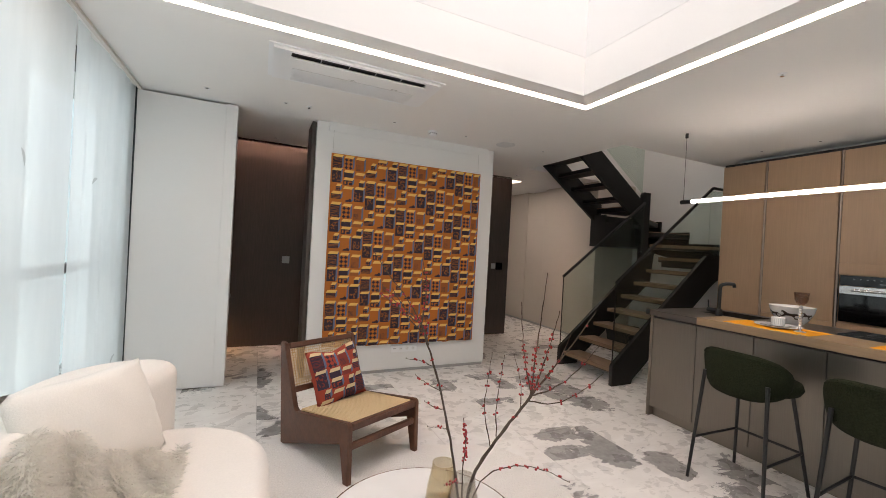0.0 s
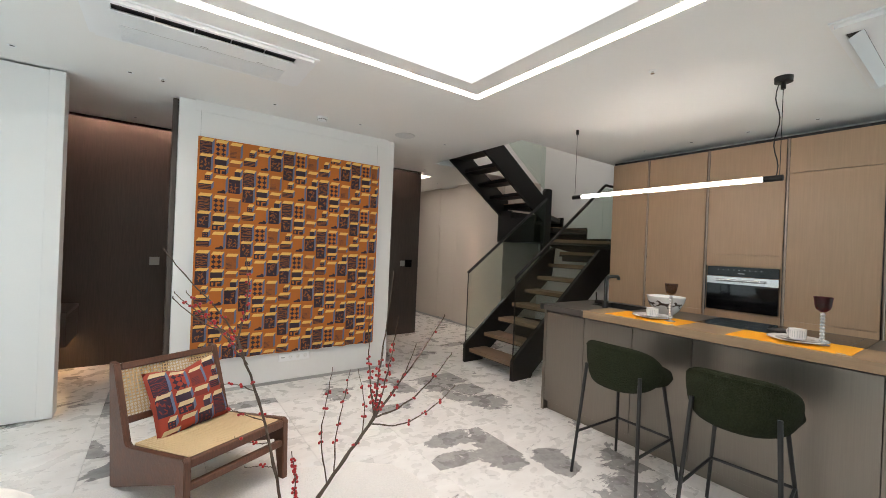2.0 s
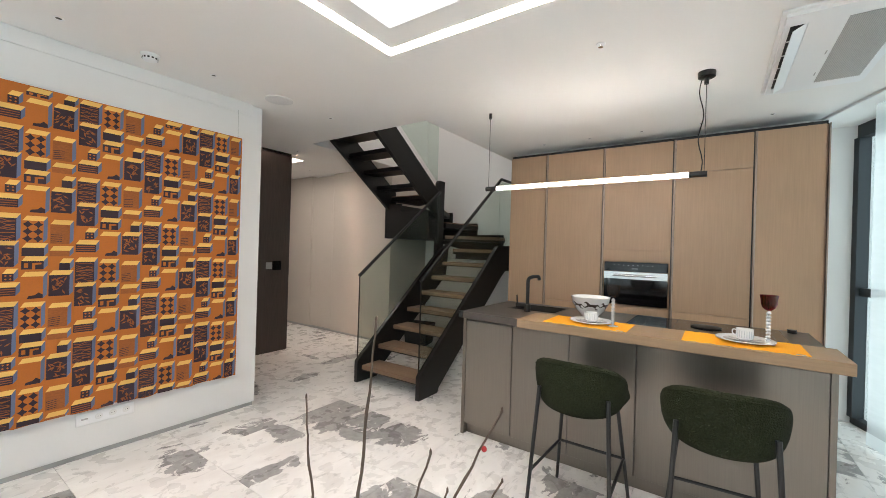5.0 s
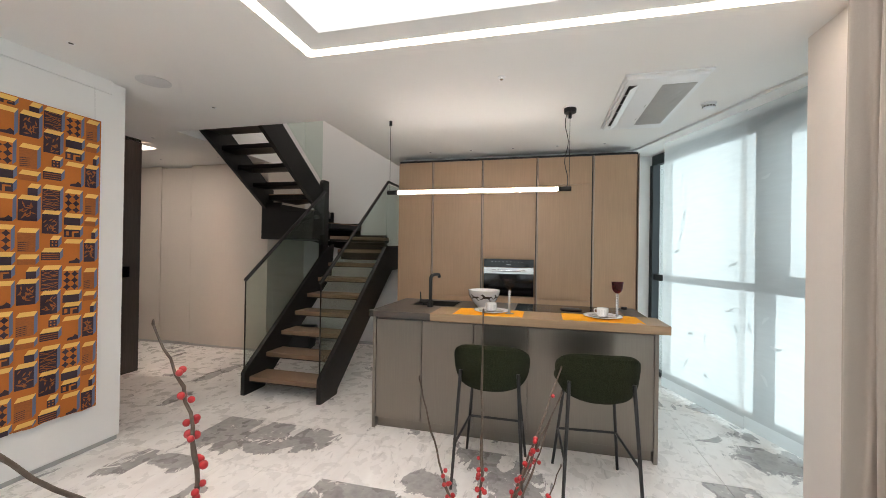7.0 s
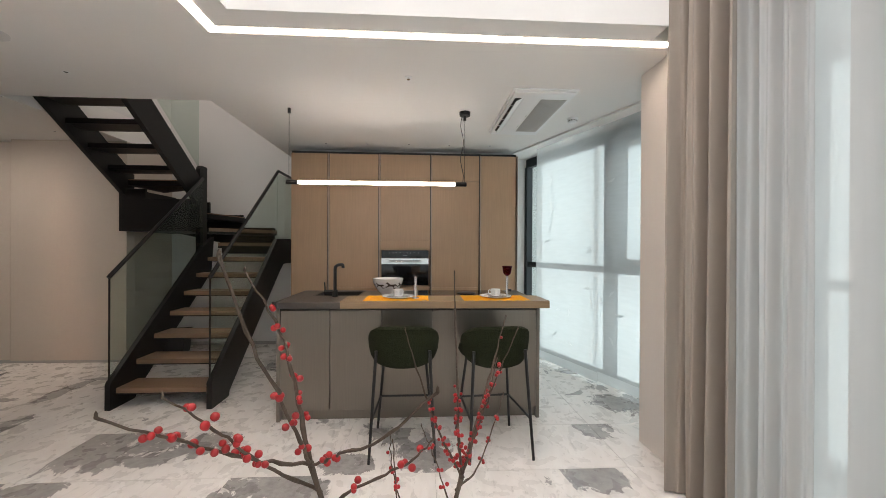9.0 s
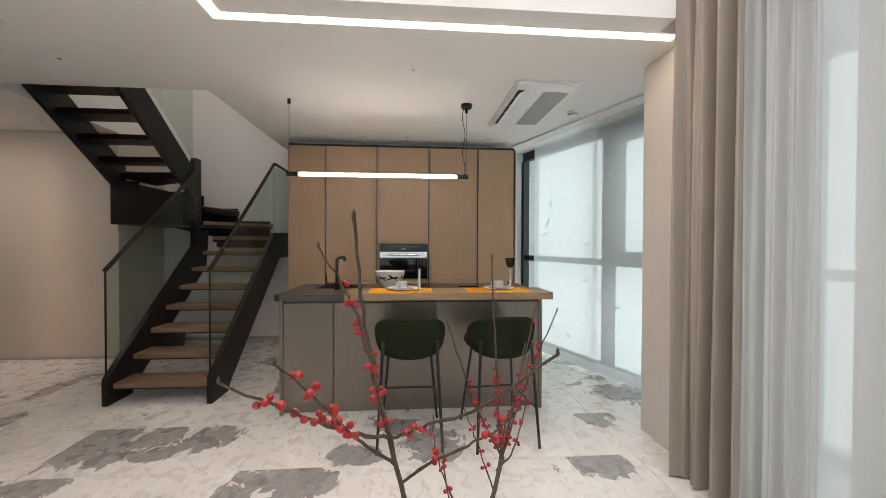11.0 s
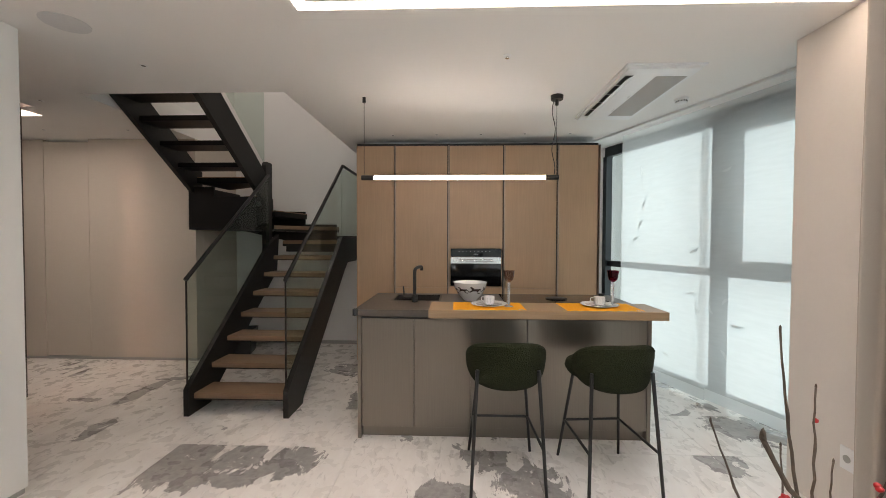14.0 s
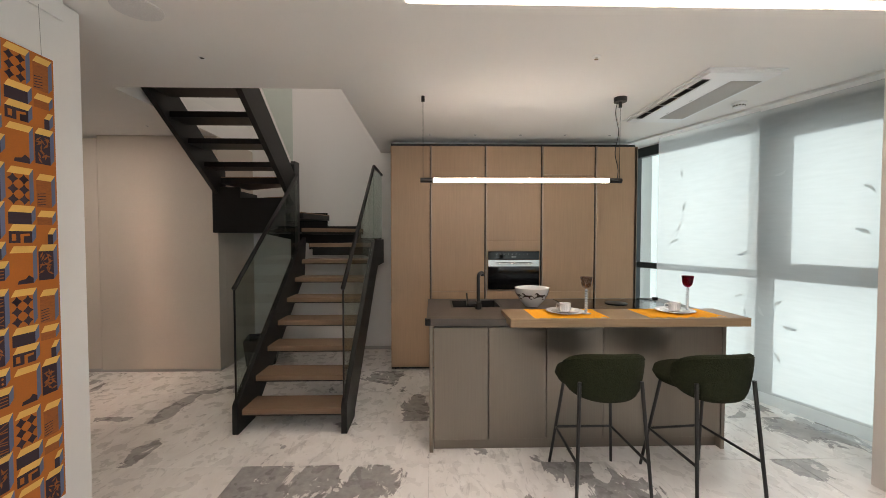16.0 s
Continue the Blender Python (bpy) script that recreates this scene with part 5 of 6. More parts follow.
def branch(label, stems, seed):
    """A winterberry branch. stems: (points, radius at foot, radius at tip, berries, from which share of the stem)."""
    b = thing("berry_branch", label, "branch", group="berry branches in the vase")
    rnd = random.Random(seed)
    for pts, r0, r1, berries, start, *rest in stems:
        stop = rest[0] if rest else 0.95
        path = curve_pts(pts)
        n = len(path)
        for i in range(1, n - 1):
            path[i] = path[i] + Vector((rnd.gauss(0, 0.0012), rnd.gauss(0, 0.0012), rnd.gauss(0, 0.0012)))
        rad = [(r0 + (r1 - r0) * i / (n - 1)) * (1.0 + (0.28 if i % 5 == 3 else 0.0)) for i in range(n)]
        stem = part("stem", tube(path, rad, 7), M_TWIG, b, smooth=True)
        part("bud", lathe([(0, -0.002), (r1 * 1.5, 0.0), (r1 * 1.2, 0.004), (0, 0.007)], 7, m=Matrix.Translation(path[-1])), M_TWIG, stem, smooth=True)
        for k in range(berries):
            if k % 3 == 0:
                s = start + (stop - start) * (k + rnd.random() * 2) / max(1, berries + 1)
            i = min(n - 2, int(s * (n - 1)))
            p = path[i].lerp(path[i + 1], s * (n - 1) - i)
            a = rnd.uniform(0, 6.28)
            r = rnd.uniform(0.0036, 0.0050) * (1.06 if seed == 21 else 1.04)
            d = Vector((math.cos(a), math.sin(a), rnd.uniform(-0.3, 0.9))).normalized()
            o = new("berry", BERRY)
            o.parent = stem
            o.matrix_basis = Matrix.Translation(p + d * (r + rad[i] * 0.9 + 0.0012) + Vector((0, 0, rnd.uniform(-0.003, 0.003)))) @ Matrix.Scale(r, 4) @ pose(0, 0, 0, rnd.uniform(0, 90), rnd.uniform(0, 90), 0)
    return b


FA, FB = (0.831, 1.72, 1.125), (1.211, 1.475, 0.881)
branch("tall grey-brown twig with red berries in the vase", [
    ([(0.995, 1.615, 0.400), (0.960, 1.64, 0.628), (0.905, 1.68, 0.888), FA], 0.0056, 0.0034, 6, 0.55),
    ([FA, (0.775, 1.733, 1.218), (0.69, 1.74, 1.323), (0.626, 1.74, 1.411)], 0.0025, 0.0014, 9, 0.08, 0.5),
    ([FA, (0.856, 1.748, 1.215), (0.866, 1.775, 1.300), (0.863, 1.822, 1.385)], 0.0034, 0.0012, 20, 0.2, 0.8),
    ([FA, (0.775, 1.775, 1.163), (0.715, 1.815, 1.213), (0.659, 1.863, 1.265)], 0.0026, 0.0012, 15, 0.35),
    ([(0.855, 1.712, 1.073), (0.78, 1.76, 1.153), (0.735, 1.79, 1.213), (0.69, 1.825, 1.271)], 0.0026, 0.0010, 14, 0.3),
    ([FA, (0.78, 1.67, 1.165), (0.715, 1.615, 1.213), (0.649, 1.557, 1.287)], 0.0023, 0.0013, 6, 0.08, 0.45),
    ([(0.862, 1.706, 1.043), (0.82, 1.65, 1.103), (0.795, 1.59, 1.143), (0.78, 1.555, 1.181)], 0.0024, 0.0010, 7, 0.25),
    ([(0.93, 1.66, 0.788), (0.88, 1.64, 0.808), (0.82, 1.62, 0.848)], 0.0018, 0.0008, 4, 0.4),
    ([(0.915, 1.672, 0.858), (0.85, 1.66, 0.898), (0.79, 1.65, 0.943)], 0.0018, 0.0008, 5, 0.4),
    ([(0.89, 1.69, 0.953), (0.84, 1.72, 0.973), (0.78, 1.74, 0.983)], 0.0018, 0.0008, 6, 0.3),
    ([(0.945, 1.65, 0.708), (0.91, 1.66, 0.718), (0.86, 1.67, 0.723)], 0.0016, 0.0008, 3, 0.4),
], 21)
branch("forked grey-brown twig thick with red berries in the vase", [
    ([(1.005, 1.595, 0.400), (1.045, 1.585, 0.560), (1.125, 1.545, 0.708), FB], 0.0070, 0.0050, 3, 0.8),
    ([FB, (1.228, 1.483, 1.033), (1.252, 1.487, 1.203), (1.27, 1.489, 1.358)], 0.0036, 0.0014, 34, 0.04, 0.45),
    ([FB, (1.218, 1.53, 0.993), (1.228, 1.575, 1.113), (1.242, 1.61, 1.223)], 0.0030, 0.0012, 26, 0.04, 0.55),
    ([FB, (1.222, 1.435, 0.993), (1.22, 1.39, 1.113), (1.212, 1.342, 1.231)], 0.0030, 0.0012, 30, 0.08, 0.8),
    ([FB, (1.255, 1.44, 0.963), (1.28, 1.40, 1.043), (1.30, 1.375, 1.133)], 0.0026, 0.0012, 10, 0.1, 0.6),
    ([FB, (1.27, 1.43, 0.993), (1.33, 1.38, 1.113), (1.38, 1.335, 1.228)], 0.0032, 0.0014, 7, 0.1),
    ([FB, (1.29, 1.45, 0.908), (1.36, 1.40, 0.983), (1.43, 1.355, 1.093)], 0.0032, 0.0014, 9, 0.2),
    ([(1.20, 1.49, 0.858), (1.28, 1.43, 0.858), (1.36, 1.38, 0.908), (1.43, 1.33, 0.993)], 0.0026, 0.0012, 9, 0.3),
    ([(1.11, 1.55, 0.688), (1.13, 1.59, 0.808), (1.17, 1.63, 0.908), (1.19, 1.64, 0.993)], 0.0024, 0.0010, 13, 0.2),
    ([(1.09, 1.56, 0.658), (1.08, 1.60, 0.788), (1.10, 1.62, 0.908), (1.12, 1.63, 1.013)], 0.0024, 0.0010, 12, 0.2),
    ([(1.18, 1.50, 0.808), (1.20, 1.53, 0.908), (1.19, 1.57, 1.013)], 0.0020, 0.0009, 9, 0.2),
], 22)
branch("short twig with a dense cluster of red berries", [
    ([(1.0, 1.60, 0.400), (0.995, 1.605, 0.550), (1.0, 1.60, 0.668), (0.985, 1.60, 0.768)], 0.0030, 0.0012, 38, 0.45),
], 23)
branch("drooping thin twig with red berries at its tip", [
    ([(1.01, 1.59, 0.400), (1.07, 1.56, 0.540), (1.16, 1.50, 0.600), (1.26, 1.45, 0.595), (1.37, 1.41, 0.545)], 0.0028, 0.0010, 20, 0.35),
    ([(1.0, 1.61, 0.500), (0.95, 1.59, 0.530), (0.90, 1.57, 0.535)], 0.0018, 0.0008, 8, 0.4),
], 24)


# ---- table setting on the bar ----
def placemat(x0, y0, x1, y1):
    m = thing("placemat", "saffron yellow linen placemat with a wavy edge", "placemat", group="placemats on the bar")
    n = 40
    out = []
    for k in range(n):
        out.append((x0 + 0.009 * math.sin(k * 1.1), y0 + (y1 - y0) * k / n))
    for k in range(12):
        out.append((x0 + (x1 - x0) * k / 12, y1))
    for k in range(n):
        out.append((x1 + 0.004 * math.sin(k * 1.1), y1 + (y0 - y1) * k / n))
    for k in range(12):
        out.append((x1 + (x0 - x1) * k / 12, y0))
    part("cloth", prism(out, "z", 1.0055, 1.0075), M_YELLOW, m)
    part("care_tag", box((x0 - 0.001, y0 + 0.02, 1.0077), (x0 + 0.016, y0 + 0.055, 1.0085)), M_CHINA, m, "small white sewn-in tag")


def plate_and_cup(x, y, turn):
    p = thing("plate", "white porcelain plate with a grey patterned rim", "plate", pose(x, y, 1.008), "plates on the bar")
    part("dish", lathe([(0, 0.0), (0.075, 0.0), (0.085, 0.004), (0.135, 0.014), (0.137, 0.016), (0.134, 0.018), (0.085, 0.009), (0, 0.007)], 48), M_CHINA, p, smooth="auto")
    part("rim_pattern", lathe([(0.098, 0.0115), (0.130, 0.0176), (0.130, 0.0180), (0.098, 0.0119), (0.098, 0.0115)], 48), M_CHINAGREY, p, smooth="auto")
    s = thing("saucer", "small white porcelain saucer on the plate", "saucer", pose(x, y, 1.0155), "saucers on the bar")
    part("dish", lathe([(0, 0.0), (0.04, 0.0), (0.072, 0.009), (0.073, 0.011), (0.04, 0.004), (0, 0.004)], 40), M_CHINA, s, smooth="auto")
    c = thing("teacup", "white porcelain teacup with fine grey grid pattern", "cup", pose(x, y, 1.0198, 0, 0, turn), "teacups on the bar")
    cb = part("bowl", lathe([(0, 0.0), (0.030, 0.0), (0.037, 0.006), (0.040, 0.055), (0.0415, 0.058), (0.038, 0.056), (0.034, 0.010), (0, 0.006)], 40), M_CHINA, c, smooth="auto")
    for k in range(22):
        a = 2 * math.pi * k / 22
        bm = box((-0.0016, -0.0006, 0.012), (0.0016, 0.0006, 0.050))
        bmesh.ops.transform(bm, matrix=pose(0.0394 * math.cos(a), 0.0394 * math.sin(a), 0, 0, 0, math.degrees(a) + 90), verts=bm.verts)
        part("stripe", bm, M_CHINAGREY, cb)
    part("handle", tube(bend([(0.038, 0, 0.046), (0.062, 0, 0.048), (0.064, 0, 0.022), (0.039, 0, 0.014)], 0.016), 0.0035, 8), M_CHINA, c, smooth=True)


M_STEMGLASS = mat("beaded_crystal", (0.86, 0.86, 0.87), 0.06, coat=0.5)
M_STEMGLASS.node_tree.nodes["Principled BSDF"].inputs["Transmission Weight"].default_value = 0.6


def goblet(x, y, material, label):
    g = thing("wine_goblet", label, "wine glass", pose(x, y, 1.008), "goblets on the bar")
    stem = [(0, 0.0), (0.034, 0.0), (0.034, 0.003), (0.008, 0.008)]
    for k in range(9):
        z = 0.012 + 0.0178 * k
        stem += [(0.0055, z), (0.0105, z + 0.005), (0.0125, z + 0.009), (0.0105, z + 0.013)]
    stem += [(0.006, 0.175), (0, 0.178)]
    part("stem", lathe(stem, 20), M_STEMGLASS, g, "clear beaded glass stem", True)
    part("bowl", lathe([(0, 0.178), (0.012, 0.180), (0.029, 0.194), (0.036, 0.214), (0.0375, 0.236), (0.042, 0.262), (0.0405, 0.262), (0.035, 0.234), (0.033, 0.214), (0.026, 0.198), (0, 0.186)], 10), material, g, smooth="auto")


placemat(3.385, 1.51, 3.705, 2.02)
placemat(3.385, 0.70, 3.705, 1.23)
plate_and_cup(3.565, 1.755, 60)
plate_and_cup(3.575, 0.945, 60)
goblet(3.53, 1.615, M_SMOKE, "brown smoked wine goblet with a beaded stem")
goblet(3.585, 0.845, M_RUBY, "ruby red wine goblet with a beaded stem")
bw = thing("bowl", "white porcelain bowl painted with dark galloping horses", "bowl", pose(4.03, 1.88, 0.9755) @ Matrix.Scale(1.13, 4))
SHELL = part("shell", lathe([(0, 0.0), (0.05, 0.0), (0.055, 0.008), (0.09, 0.045), (0.118, 0.10), (0.126, 0.135), (0.128, 0.138), (0.122, 0.136), (0.113, 0.10), (0.085, 0.048), (0, 0.014)], 48), M_CHINA, bw, smooth="auto")


def horse(angle, flip, s=1.0):
    """A painted galloping horse, bent round the bowl."""
    pts = [(-0.050, 0.004), (-0.040, 0.012), (-0.020, 0.010), (0.008, 0.011), (0.020, 0.022), (0.034, 0.030), (0.046, 0.022), (0.044, 0.017), (0.034, 0.018), (0.026, 0.004),
           (0.040, -0.008), (0.052, -0.006), (0.050, -0.012), (0.036, -0.015), (0.018, -0.006), (-0.010, -0.006), (-0.026, -0.018), (-0.044, -0.022), (-0.042, -0.028), (-0.022, -0.026), (-0.030, -0.002), (-0.044, 0.000), (-0.058, -0.008)]
    bm = bmesh.new()
    vs = []
    for x, z in pts:
        zz = 0.085 + z * s
        r = 0.0905 + (zz - 0.045) * 0.50 + 0.003
        a = angle + flip * x * s / r
        vs.append(bm.verts.new((r * math.cos(a), r * math.sin(a), zz)))
    bmesh.ops.triangulate(bm, faces=[bm.faces.new(vs)])
    part("painted_horse", bm, M_INK, SHELL, "dark brown painted horse")


for k in range(5):
    horse(math.pi + 0.75 - 0.85 * k + 0.4, -1, 1.0 if k % 2 else 0.82)


# ---- ceiling fixtures ----
def cassette(x0, y0, x1, y1, slot_hi, label):
    """A ceiling air-conditioning cassette: long outlet slot on one side, intake grille on the other."""
    a = thing("air_conditioner", label, "air conditioner", group="ceiling cassettes")
    z0 = CEIL - 0.028
    ya, yb = (y1 - 0.115, y1 - 0.045) if slot_hi else (y0 + 0.045, y0 + 0.115)
    xa, xb = x0 + 0.14, x1 - 0.14
    yh, sg = (ya + 0.002, 1) if slot_hi else (yb - 0.002, -1)
    bm = sheet_with_holes(x0 + 0.03, x1 - 0.03, y0 + 0.02, y1 - 0.02, z0, CEIL - 0.006, [(xa, xb, ya, yb)])
    part("panel", bm, M_PLASTIC, a, "white plastic panel")
    part("flange", sheet_with_holes(x0, x1, y0, y1, CEIL - 0.010, CEIL - 0.0005, [(xa, xb, ya, yb)]), M_PLASTIC, a)
    part("outlet_cavity", box((xa + 0.001, ya + 0.001, z0 + 0.006), (xb - 0.001, yb - 0.001, CEIL - 0.004)), M_BLACK, a, "dark outlet slot")
    part("louvre", prism([(yh, z0 + 0.001), (yh + 0.058 * sg, z0 - 0.030), (yh + 0.060 * sg, z0 - 0.027), (yh + 0.002 * sg, z0 + 0.005)], "x", xa + 0.002, xb - 0.002), M_PLASTIC, a, "tilted white louvre blade")
    for k in range(1, 5):
        x = xa + (xb - xa) * k / 5
        part("vane", box((x - 0.003, ya + 0.002, z0 + 0.001), (x + 0.003, yb - 0.002, z0 + 0.0058)), M_PLASTIC, a)
    ga, gb = (y0 + 0.05, y0 + 0.27) if slot_hi else (y1 - 0.27, y1 - 0.05)
    gbed = part("grille_bed", box((xa + 0.02, ga, z0 - 0.001), (xb - 0.02, gb, z0 + 0.001)), M_GREYPL if slot_hi else M_INTAKE, a)
    for k in range(26):
        y = ga + (gb - ga) * (k + 0.5) / 26
        part("grille_bar", box((xa + 0.02, y - 0.0026, z0 - 0.004), (xb - 0.02, y + 0.0026, z0 - 0.0011)), M_INTAKE if slot_hi else M_PLASTIC, gbed)
    yc = ga - 0.02 if not slot_hi else gb + 0.02
    for x in (x0 + 0.45 * (x1 - x0), x0 + 0.72 * (x1 - x0)):
        part("marking", box((x, yc - 0.003, z0 - 0.001), (x + 0.05, yc + 0.003, z0 - 0.0002)), M_GREYPL, a)


cassette(0.21, 3.0, 1.45, 3.56, False, "white ceiling air-conditioning cassette above the armchair")
cassette(3.40, 0.30, 4.62, 0.84, True, "white ceiling air-conditioning cassette beside the kitchen window")


def downlight(x, y):
    d = thing("downlight", "tiny recessed ceiling downlight with dark rim", "downlight", pose(x, y, CEIL), "recessed downlights")
    part("rim", lathe([(0.014, 0.0), (0.024, -0.001), (0.024, -0.004), (0.014, -0.003), (0.014, 0.0)], 20), M_PLASTIC, d, smooth="auto")
    part("baffle", lathe([(0, -0.0012), (0.0145, -0.0012), (0.0145, -0.0022), (0, -0.0022)], 20), M_BLACK, d)
    return d


d0 = downlight(-0.255, 4.19)
for x, y in ((0.374, 4.185), (1.413, 4.15), (2.253, 4.165), (3.345, 4.185), (5.215, 2.745), (5.21, 2.237), (5.2, 1.728), (5.19, 1.228), (5.19, 0.72), (4.93, 5.66), (0.34, 5.62), (4.0, 5.65), (4.9, 6.6)):
    copy_thing(d0, pose(x, y, CEIL))


def sprinkler(x, y):
    s = thing("sprinkler", "small recessed chrome fire sprinkler head", "sprinkler", pose(x, y, CEIL), "sprinkler heads")
    part("plate", lathe([(0, 0.0), (0.028, 0.0), (0.025, -0.004), (0.0, -0.005)], 24), M_PLASTIC, s, smooth="auto")
    part("head", lathe([(0, -0.005), (0.009, -0.006), (0.007, -0.015), (0.013, -0.017), (0.013, -0.019), (0, -0.019)], 16), M_CHROME, s, smooth="auto")


sprinkler(3.265, 1.672)
sprinkler(0.578, 4.165)


def detector(x, y):
    s = thing("smoke_detector", "round white ceiling smoke detector", "smoke detector", pose(x, y, CEIL), "smoke detectors")
    part("base", lathe([(0, 0.0), (0.055, 0.0), (0.054, -0.014), (0, -0.014)], 32), M_PLASTIC, s, smooth="auto")
    cap = part("cap", lathe([(0, -0.0142), (0.046, -0.0142), (0.040, -0.036), (0.030, -0.042), (0, -0.043)], 32), M_PLASTIC, s, smooth="auto")
    for k in range(12):
        a = 2 * math.pi * k / 12
        bm = box((-0.006, -0.001, -0.031), (0.006, 0.001, -0.021))
        bmesh.ops.transform(bm, matrix=pose(0.0435 * math.cos(a), 0.0435 * math.sin(a), 0, 0, 0, math.degrees(a) + 90), verts=bm.verts)
        part("vent", bm, M_BLACK, cap)


detector(1.87, 4.21)
detector(4.10, 0.09)
sp = thing("ceiling_speaker", "flush round white ceiling speaker", "speaker", pose(2.80, 4.19, CEIL))
part("grille", lathe([(0, -0.006), (0.10, -0.006), (0.112, -0.004), (0.113, 0.0), (0, 0.0)], 40), mat("speaker_mesh", (0.70, 0.70, 0.70), 0.7, grain=0.3, scale=400), sp, smooth="auto")

bn = thing("planter_box", "dark square tapered planter box under the staircase", "planter", pose(5.67, 4.83, 0, 0, 0, 16))
bm = bmesh.new()
ring = []
for z, w in ((0.0, 0.155), (0.012, 0.162), (0.31, 0.190), (0.317, 0.186), (0.31, 0.178), (0.02, 0.150)):
    ring.append([bm.verts.new((sx * w, sy * w, z)) for sx, sy in ((1, 1), (-1, 1), (-1, -1), (1, -1))])
for a, b in zip(ring, ring[1:]):
    for i in range(4):
        bm.faces.new((a[i], a[(i + 1) % 4], b[(i + 1) % 4], b[i]))
bm.faces.new(ring[0])
bm.faces.new(ring[-1])
part("bucket", bm, M_BLACK, bn)
# ---- wall fittings ----
so = thing("socket_strip", "white wall plate with a row of power sockets", "socket", pose(1.615, WALL_Y - 0.0005, 0.225))
part("plate", box((0, -0.010, 0), (0.315, 0, 0.082), 0.003), M_PLASTIC, so)
for k in range(4):
    c = Matrix.Translation((0.045 + 0.075 * k, -0.0102, 0.041)) @ pose(0, 0, 0, 90)
    if k:
        part("socket_face", lathe([(0, 0.0012), (0.020, 0.0012), (0.0215, 0.0), (0, 0.0)], 24, m=c), M_WHITE, so)
        for s in (-0.0065, 0.0065):
            part("pin_hole", box((0.045 + 0.075 * k + s - 0.0022, -0.0122, 0.0388), (0.045 + 0.075 * k + s + 0.0022, -0.0115, 0.0432)), M_BLACK, so)
    else:
        part("blank_slot", box((0.028, -0.0115, 0.036), (0.062, -0.0102, 0.046)), M_GREYPL, so)
sw = thing("light_switch", "square grey light switch on the oak wall", "switch", pose(0.50, DARK_Y - 0.0005, 1.115))
part("plate", box((0, -0.009, 0), (0.095, 0, 0.095), 0.002), M_GREYPL, sw)
part("rocker", box((0.012, -0.013, 0.012), (0.046, -0.0092, 0.083), 0.001), M_GREYPL, sw)
part("rocker", box((0.049, -0.013, 0.012), (0.083, -0.0092, 0.083), 0.001), M_GREYPL, sw)
th = thing("light_switch", "square grey switch beside a black thermostat", "switch", pose(3.825, DARK_Y - 0.0005, 1.12))
part("plate", box((0, -0.009, 0.01), (0.085, 0, 0.10), 0.002), M_GREYPL, th)
th2 = thing("thermostat", "square black glass thermostat on the oak wall", "thermostat", pose(3.918, DARK_Y - 0.0005, 1.115))
part("case", box((0, -0.014, 0), (0.125, 0, 0.125), 0.003), M_GLASSBLK, th2)
cs = thing("wall_console", "dark floating wall cabinet with light beneath it", "console")
part("body", box((-0.975, DARK_Y - 0.62, 0.36), (-0.10, DARK_Y - 0.001, 0.66), 0.003), M_DARKWOOD, cs)
part("top", box((-0.978, DARK_Y - 0.63, 0.6605), (-0.095, DARK_Y - 0.001, 0.70), 0.003), M_STONE, cs, "dark stone top")
part("drawer_gap", box((-0.0995, DARK_Y - 0.60, 0.505), (-0.0985, DARK_Y - 0.02, 0.511)), M_BLACK, cs)
part("light_strip", box((-0.90, DARK_Y - 0.10, 0.350), (-0.16, DARK_Y - 0.07, 0.3595)), M_WARMLED, cs, "warm LED strip")
fs = thing("wall_outlet", "white power outlet low on the column", "socket", pose(2.70, -0.0455, 0.30))
part("plate", box((0, -0.0005, 0), (0.08, 0.008, 0.12), 0.003), M_PLASTIC, fs)
part("socket_face", lathe([(0, 0.0), (0.02, 0.0), (0.02, 0.002), (0, 0.002)], 20, m=Matrix.Translation((0.04, 0.008, 0.06)) @ pose(0, 0, 0, -90)), M_GREYPL, fs)


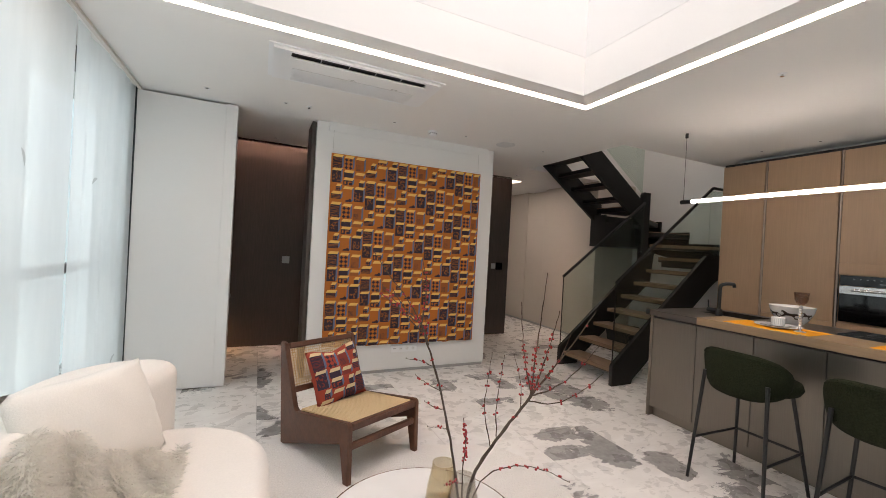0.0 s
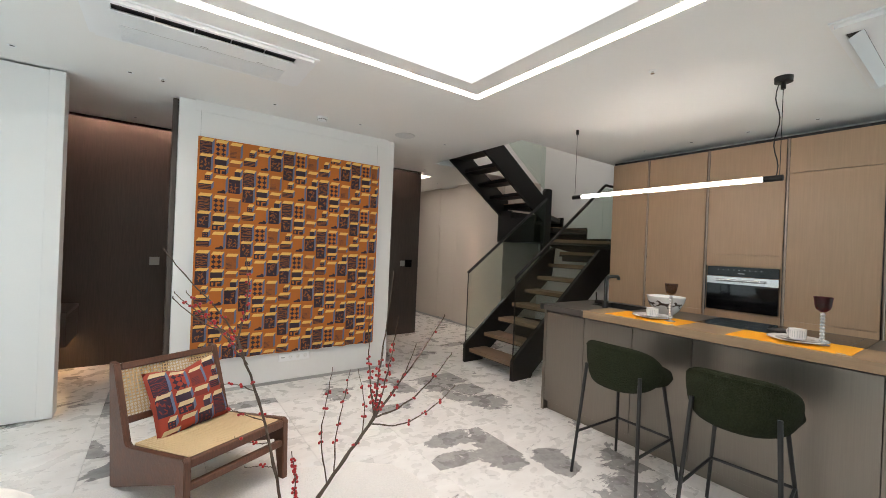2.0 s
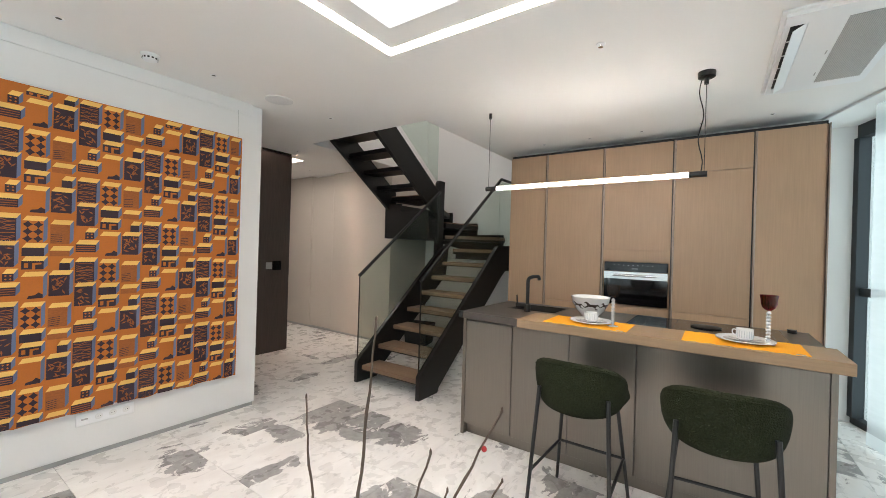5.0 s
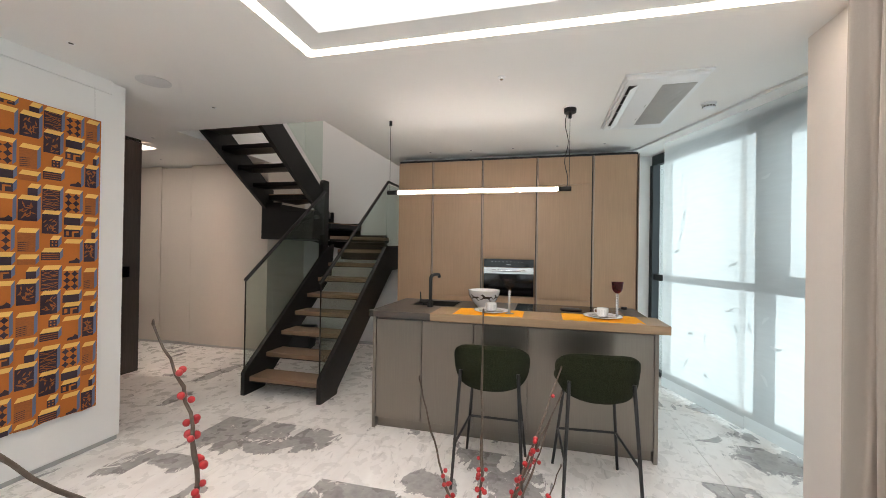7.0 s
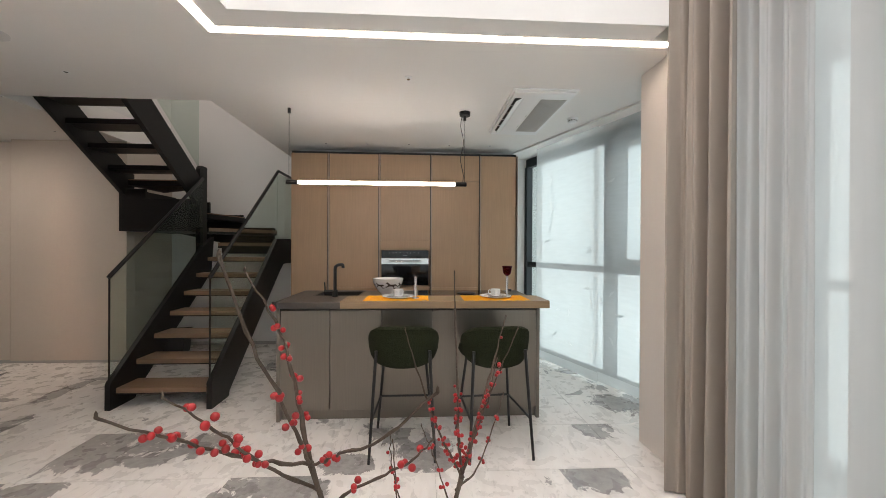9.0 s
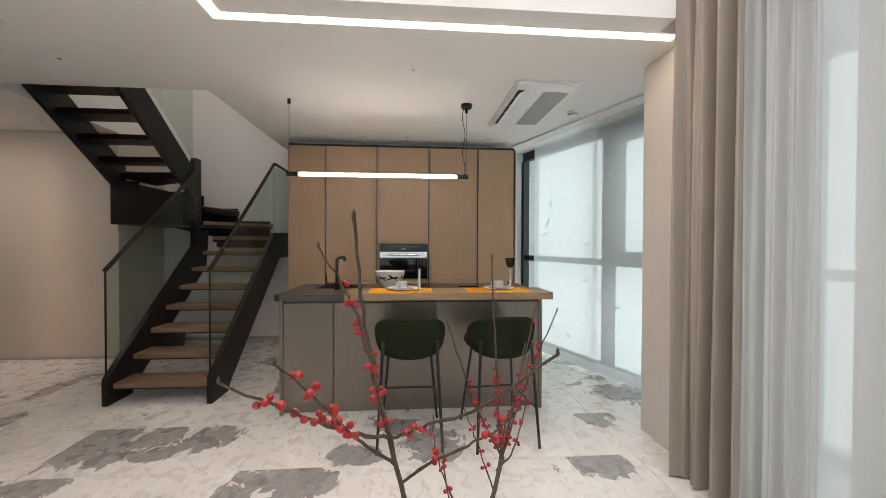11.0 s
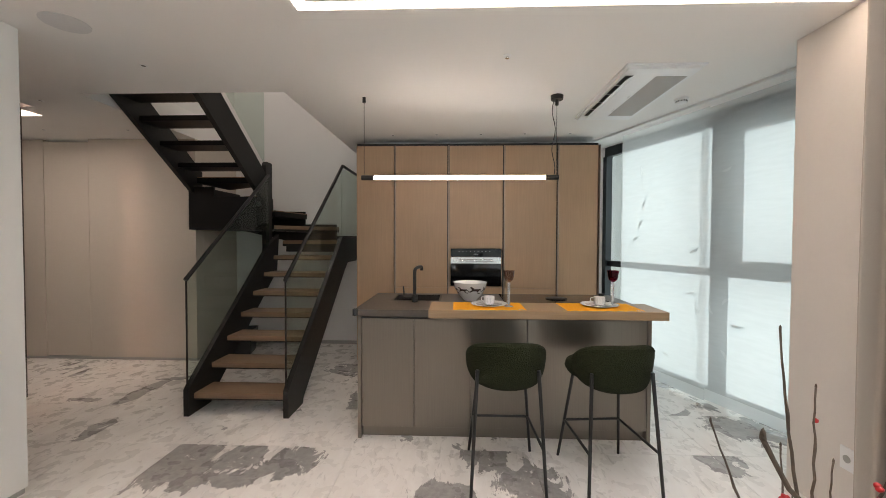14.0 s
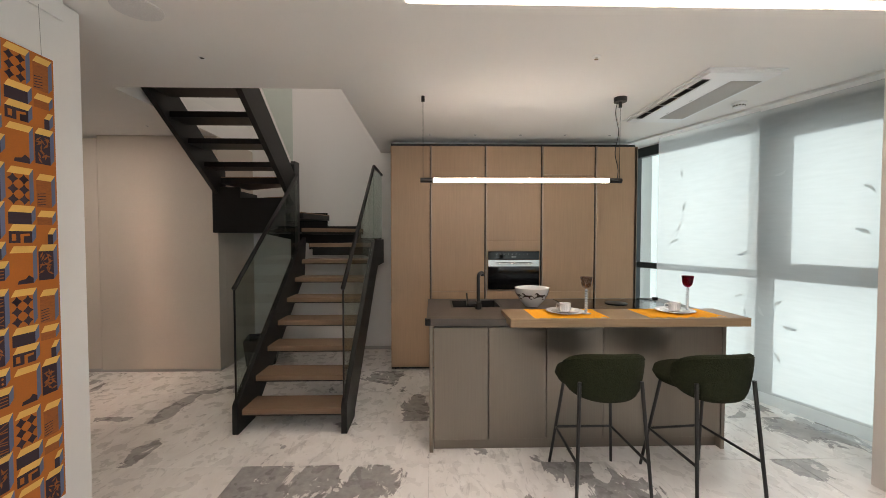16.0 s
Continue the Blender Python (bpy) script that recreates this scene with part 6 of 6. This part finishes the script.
# ---- marble slabs, cut so that the pattern breaks at every joint ----
FLOOR = bpy.data.objects["floor"]
TX, TY, JX, JY = 0.63, 1.26, 2.78, 2.737
slab_bm = box((0.001, 0.001, -0.006), (TX - 0.001, TY - 0.001, 0.0), 0.0008)
slab_mesh = bpy.data.meshes.new("slab")
slab_bm.to_mesh(slab_mesh)
slab_bm.free()
slab_mesh.materials.append(M_MARBLE)
# grey clasts of the stone: centre on plan and reach along x and y
CLASTS = ((2.72, 2.56, 0.12, 0.26), (2.48, 2.69, 0.22, 0.10), (2.62, 2.28, 0.13, 0.14), (2.30, 2.42, 0.16, 0.09), (2.91, 2.08, 0.13, 0.17),
          (3.20, 3.10, 0.18, 0.16), (3.26, 3.46, 0.17, 0.15), (3.02, 3.38, 0.10, 0.14), (3.20, 3.86, 0.28, 0.22), (2.98, 3.66, 0.12, 0.14),
          (2.70, 3.84, 0.11, 0.24), (3.58, 4.81, 0.18, 0.07), (4.37, 5.06, 0.28, 0.08), (4.14, 5.47, 0.06, 0.14), (4.20, 2.88, 0.42, 0.11),
          (3.38, 1.78, 0.20, 0.17), (3.05, 1.55, 0.24, 0.20), (4.78, -0.20, 0.12, 0.28), (3.82, -0.30, 0.24, 0.26), (3.33, 0.20, 0.17, 0.14),
          (2.70, 0.50, 0.15, 0.20), (1.30, 4.10, 0.24, 0.07), (2.30, 3.42, 0.24, 0.07), (2.05, 4.00, 0.12, 0.20), (0.27, 4.75, 0.12, 0.30))
for i in range(-7, 6):
    for j in range(-4, 5):
        s = new("slab", slab_mesh)
        sx, sy = JX + TX * i, JY + TY * j
        s.location = (sx, sy, 0)
        s.parent = FLOOR
        mine = [(cx - sx, cy - sy, rx, ry) for cx, cy, rx, ry in CLASTS if -0.6 * rx < cx - sx < TX + 0.6 * rx and -0.6 * ry < cy - sy < TY + 0.6 * ry and 0 < cx - sx < TX]
        if mine:
            s.material_slots[0].link = "OBJECT"
            s.material_slots[0].material = marble("breccia_marble_cut", mine)
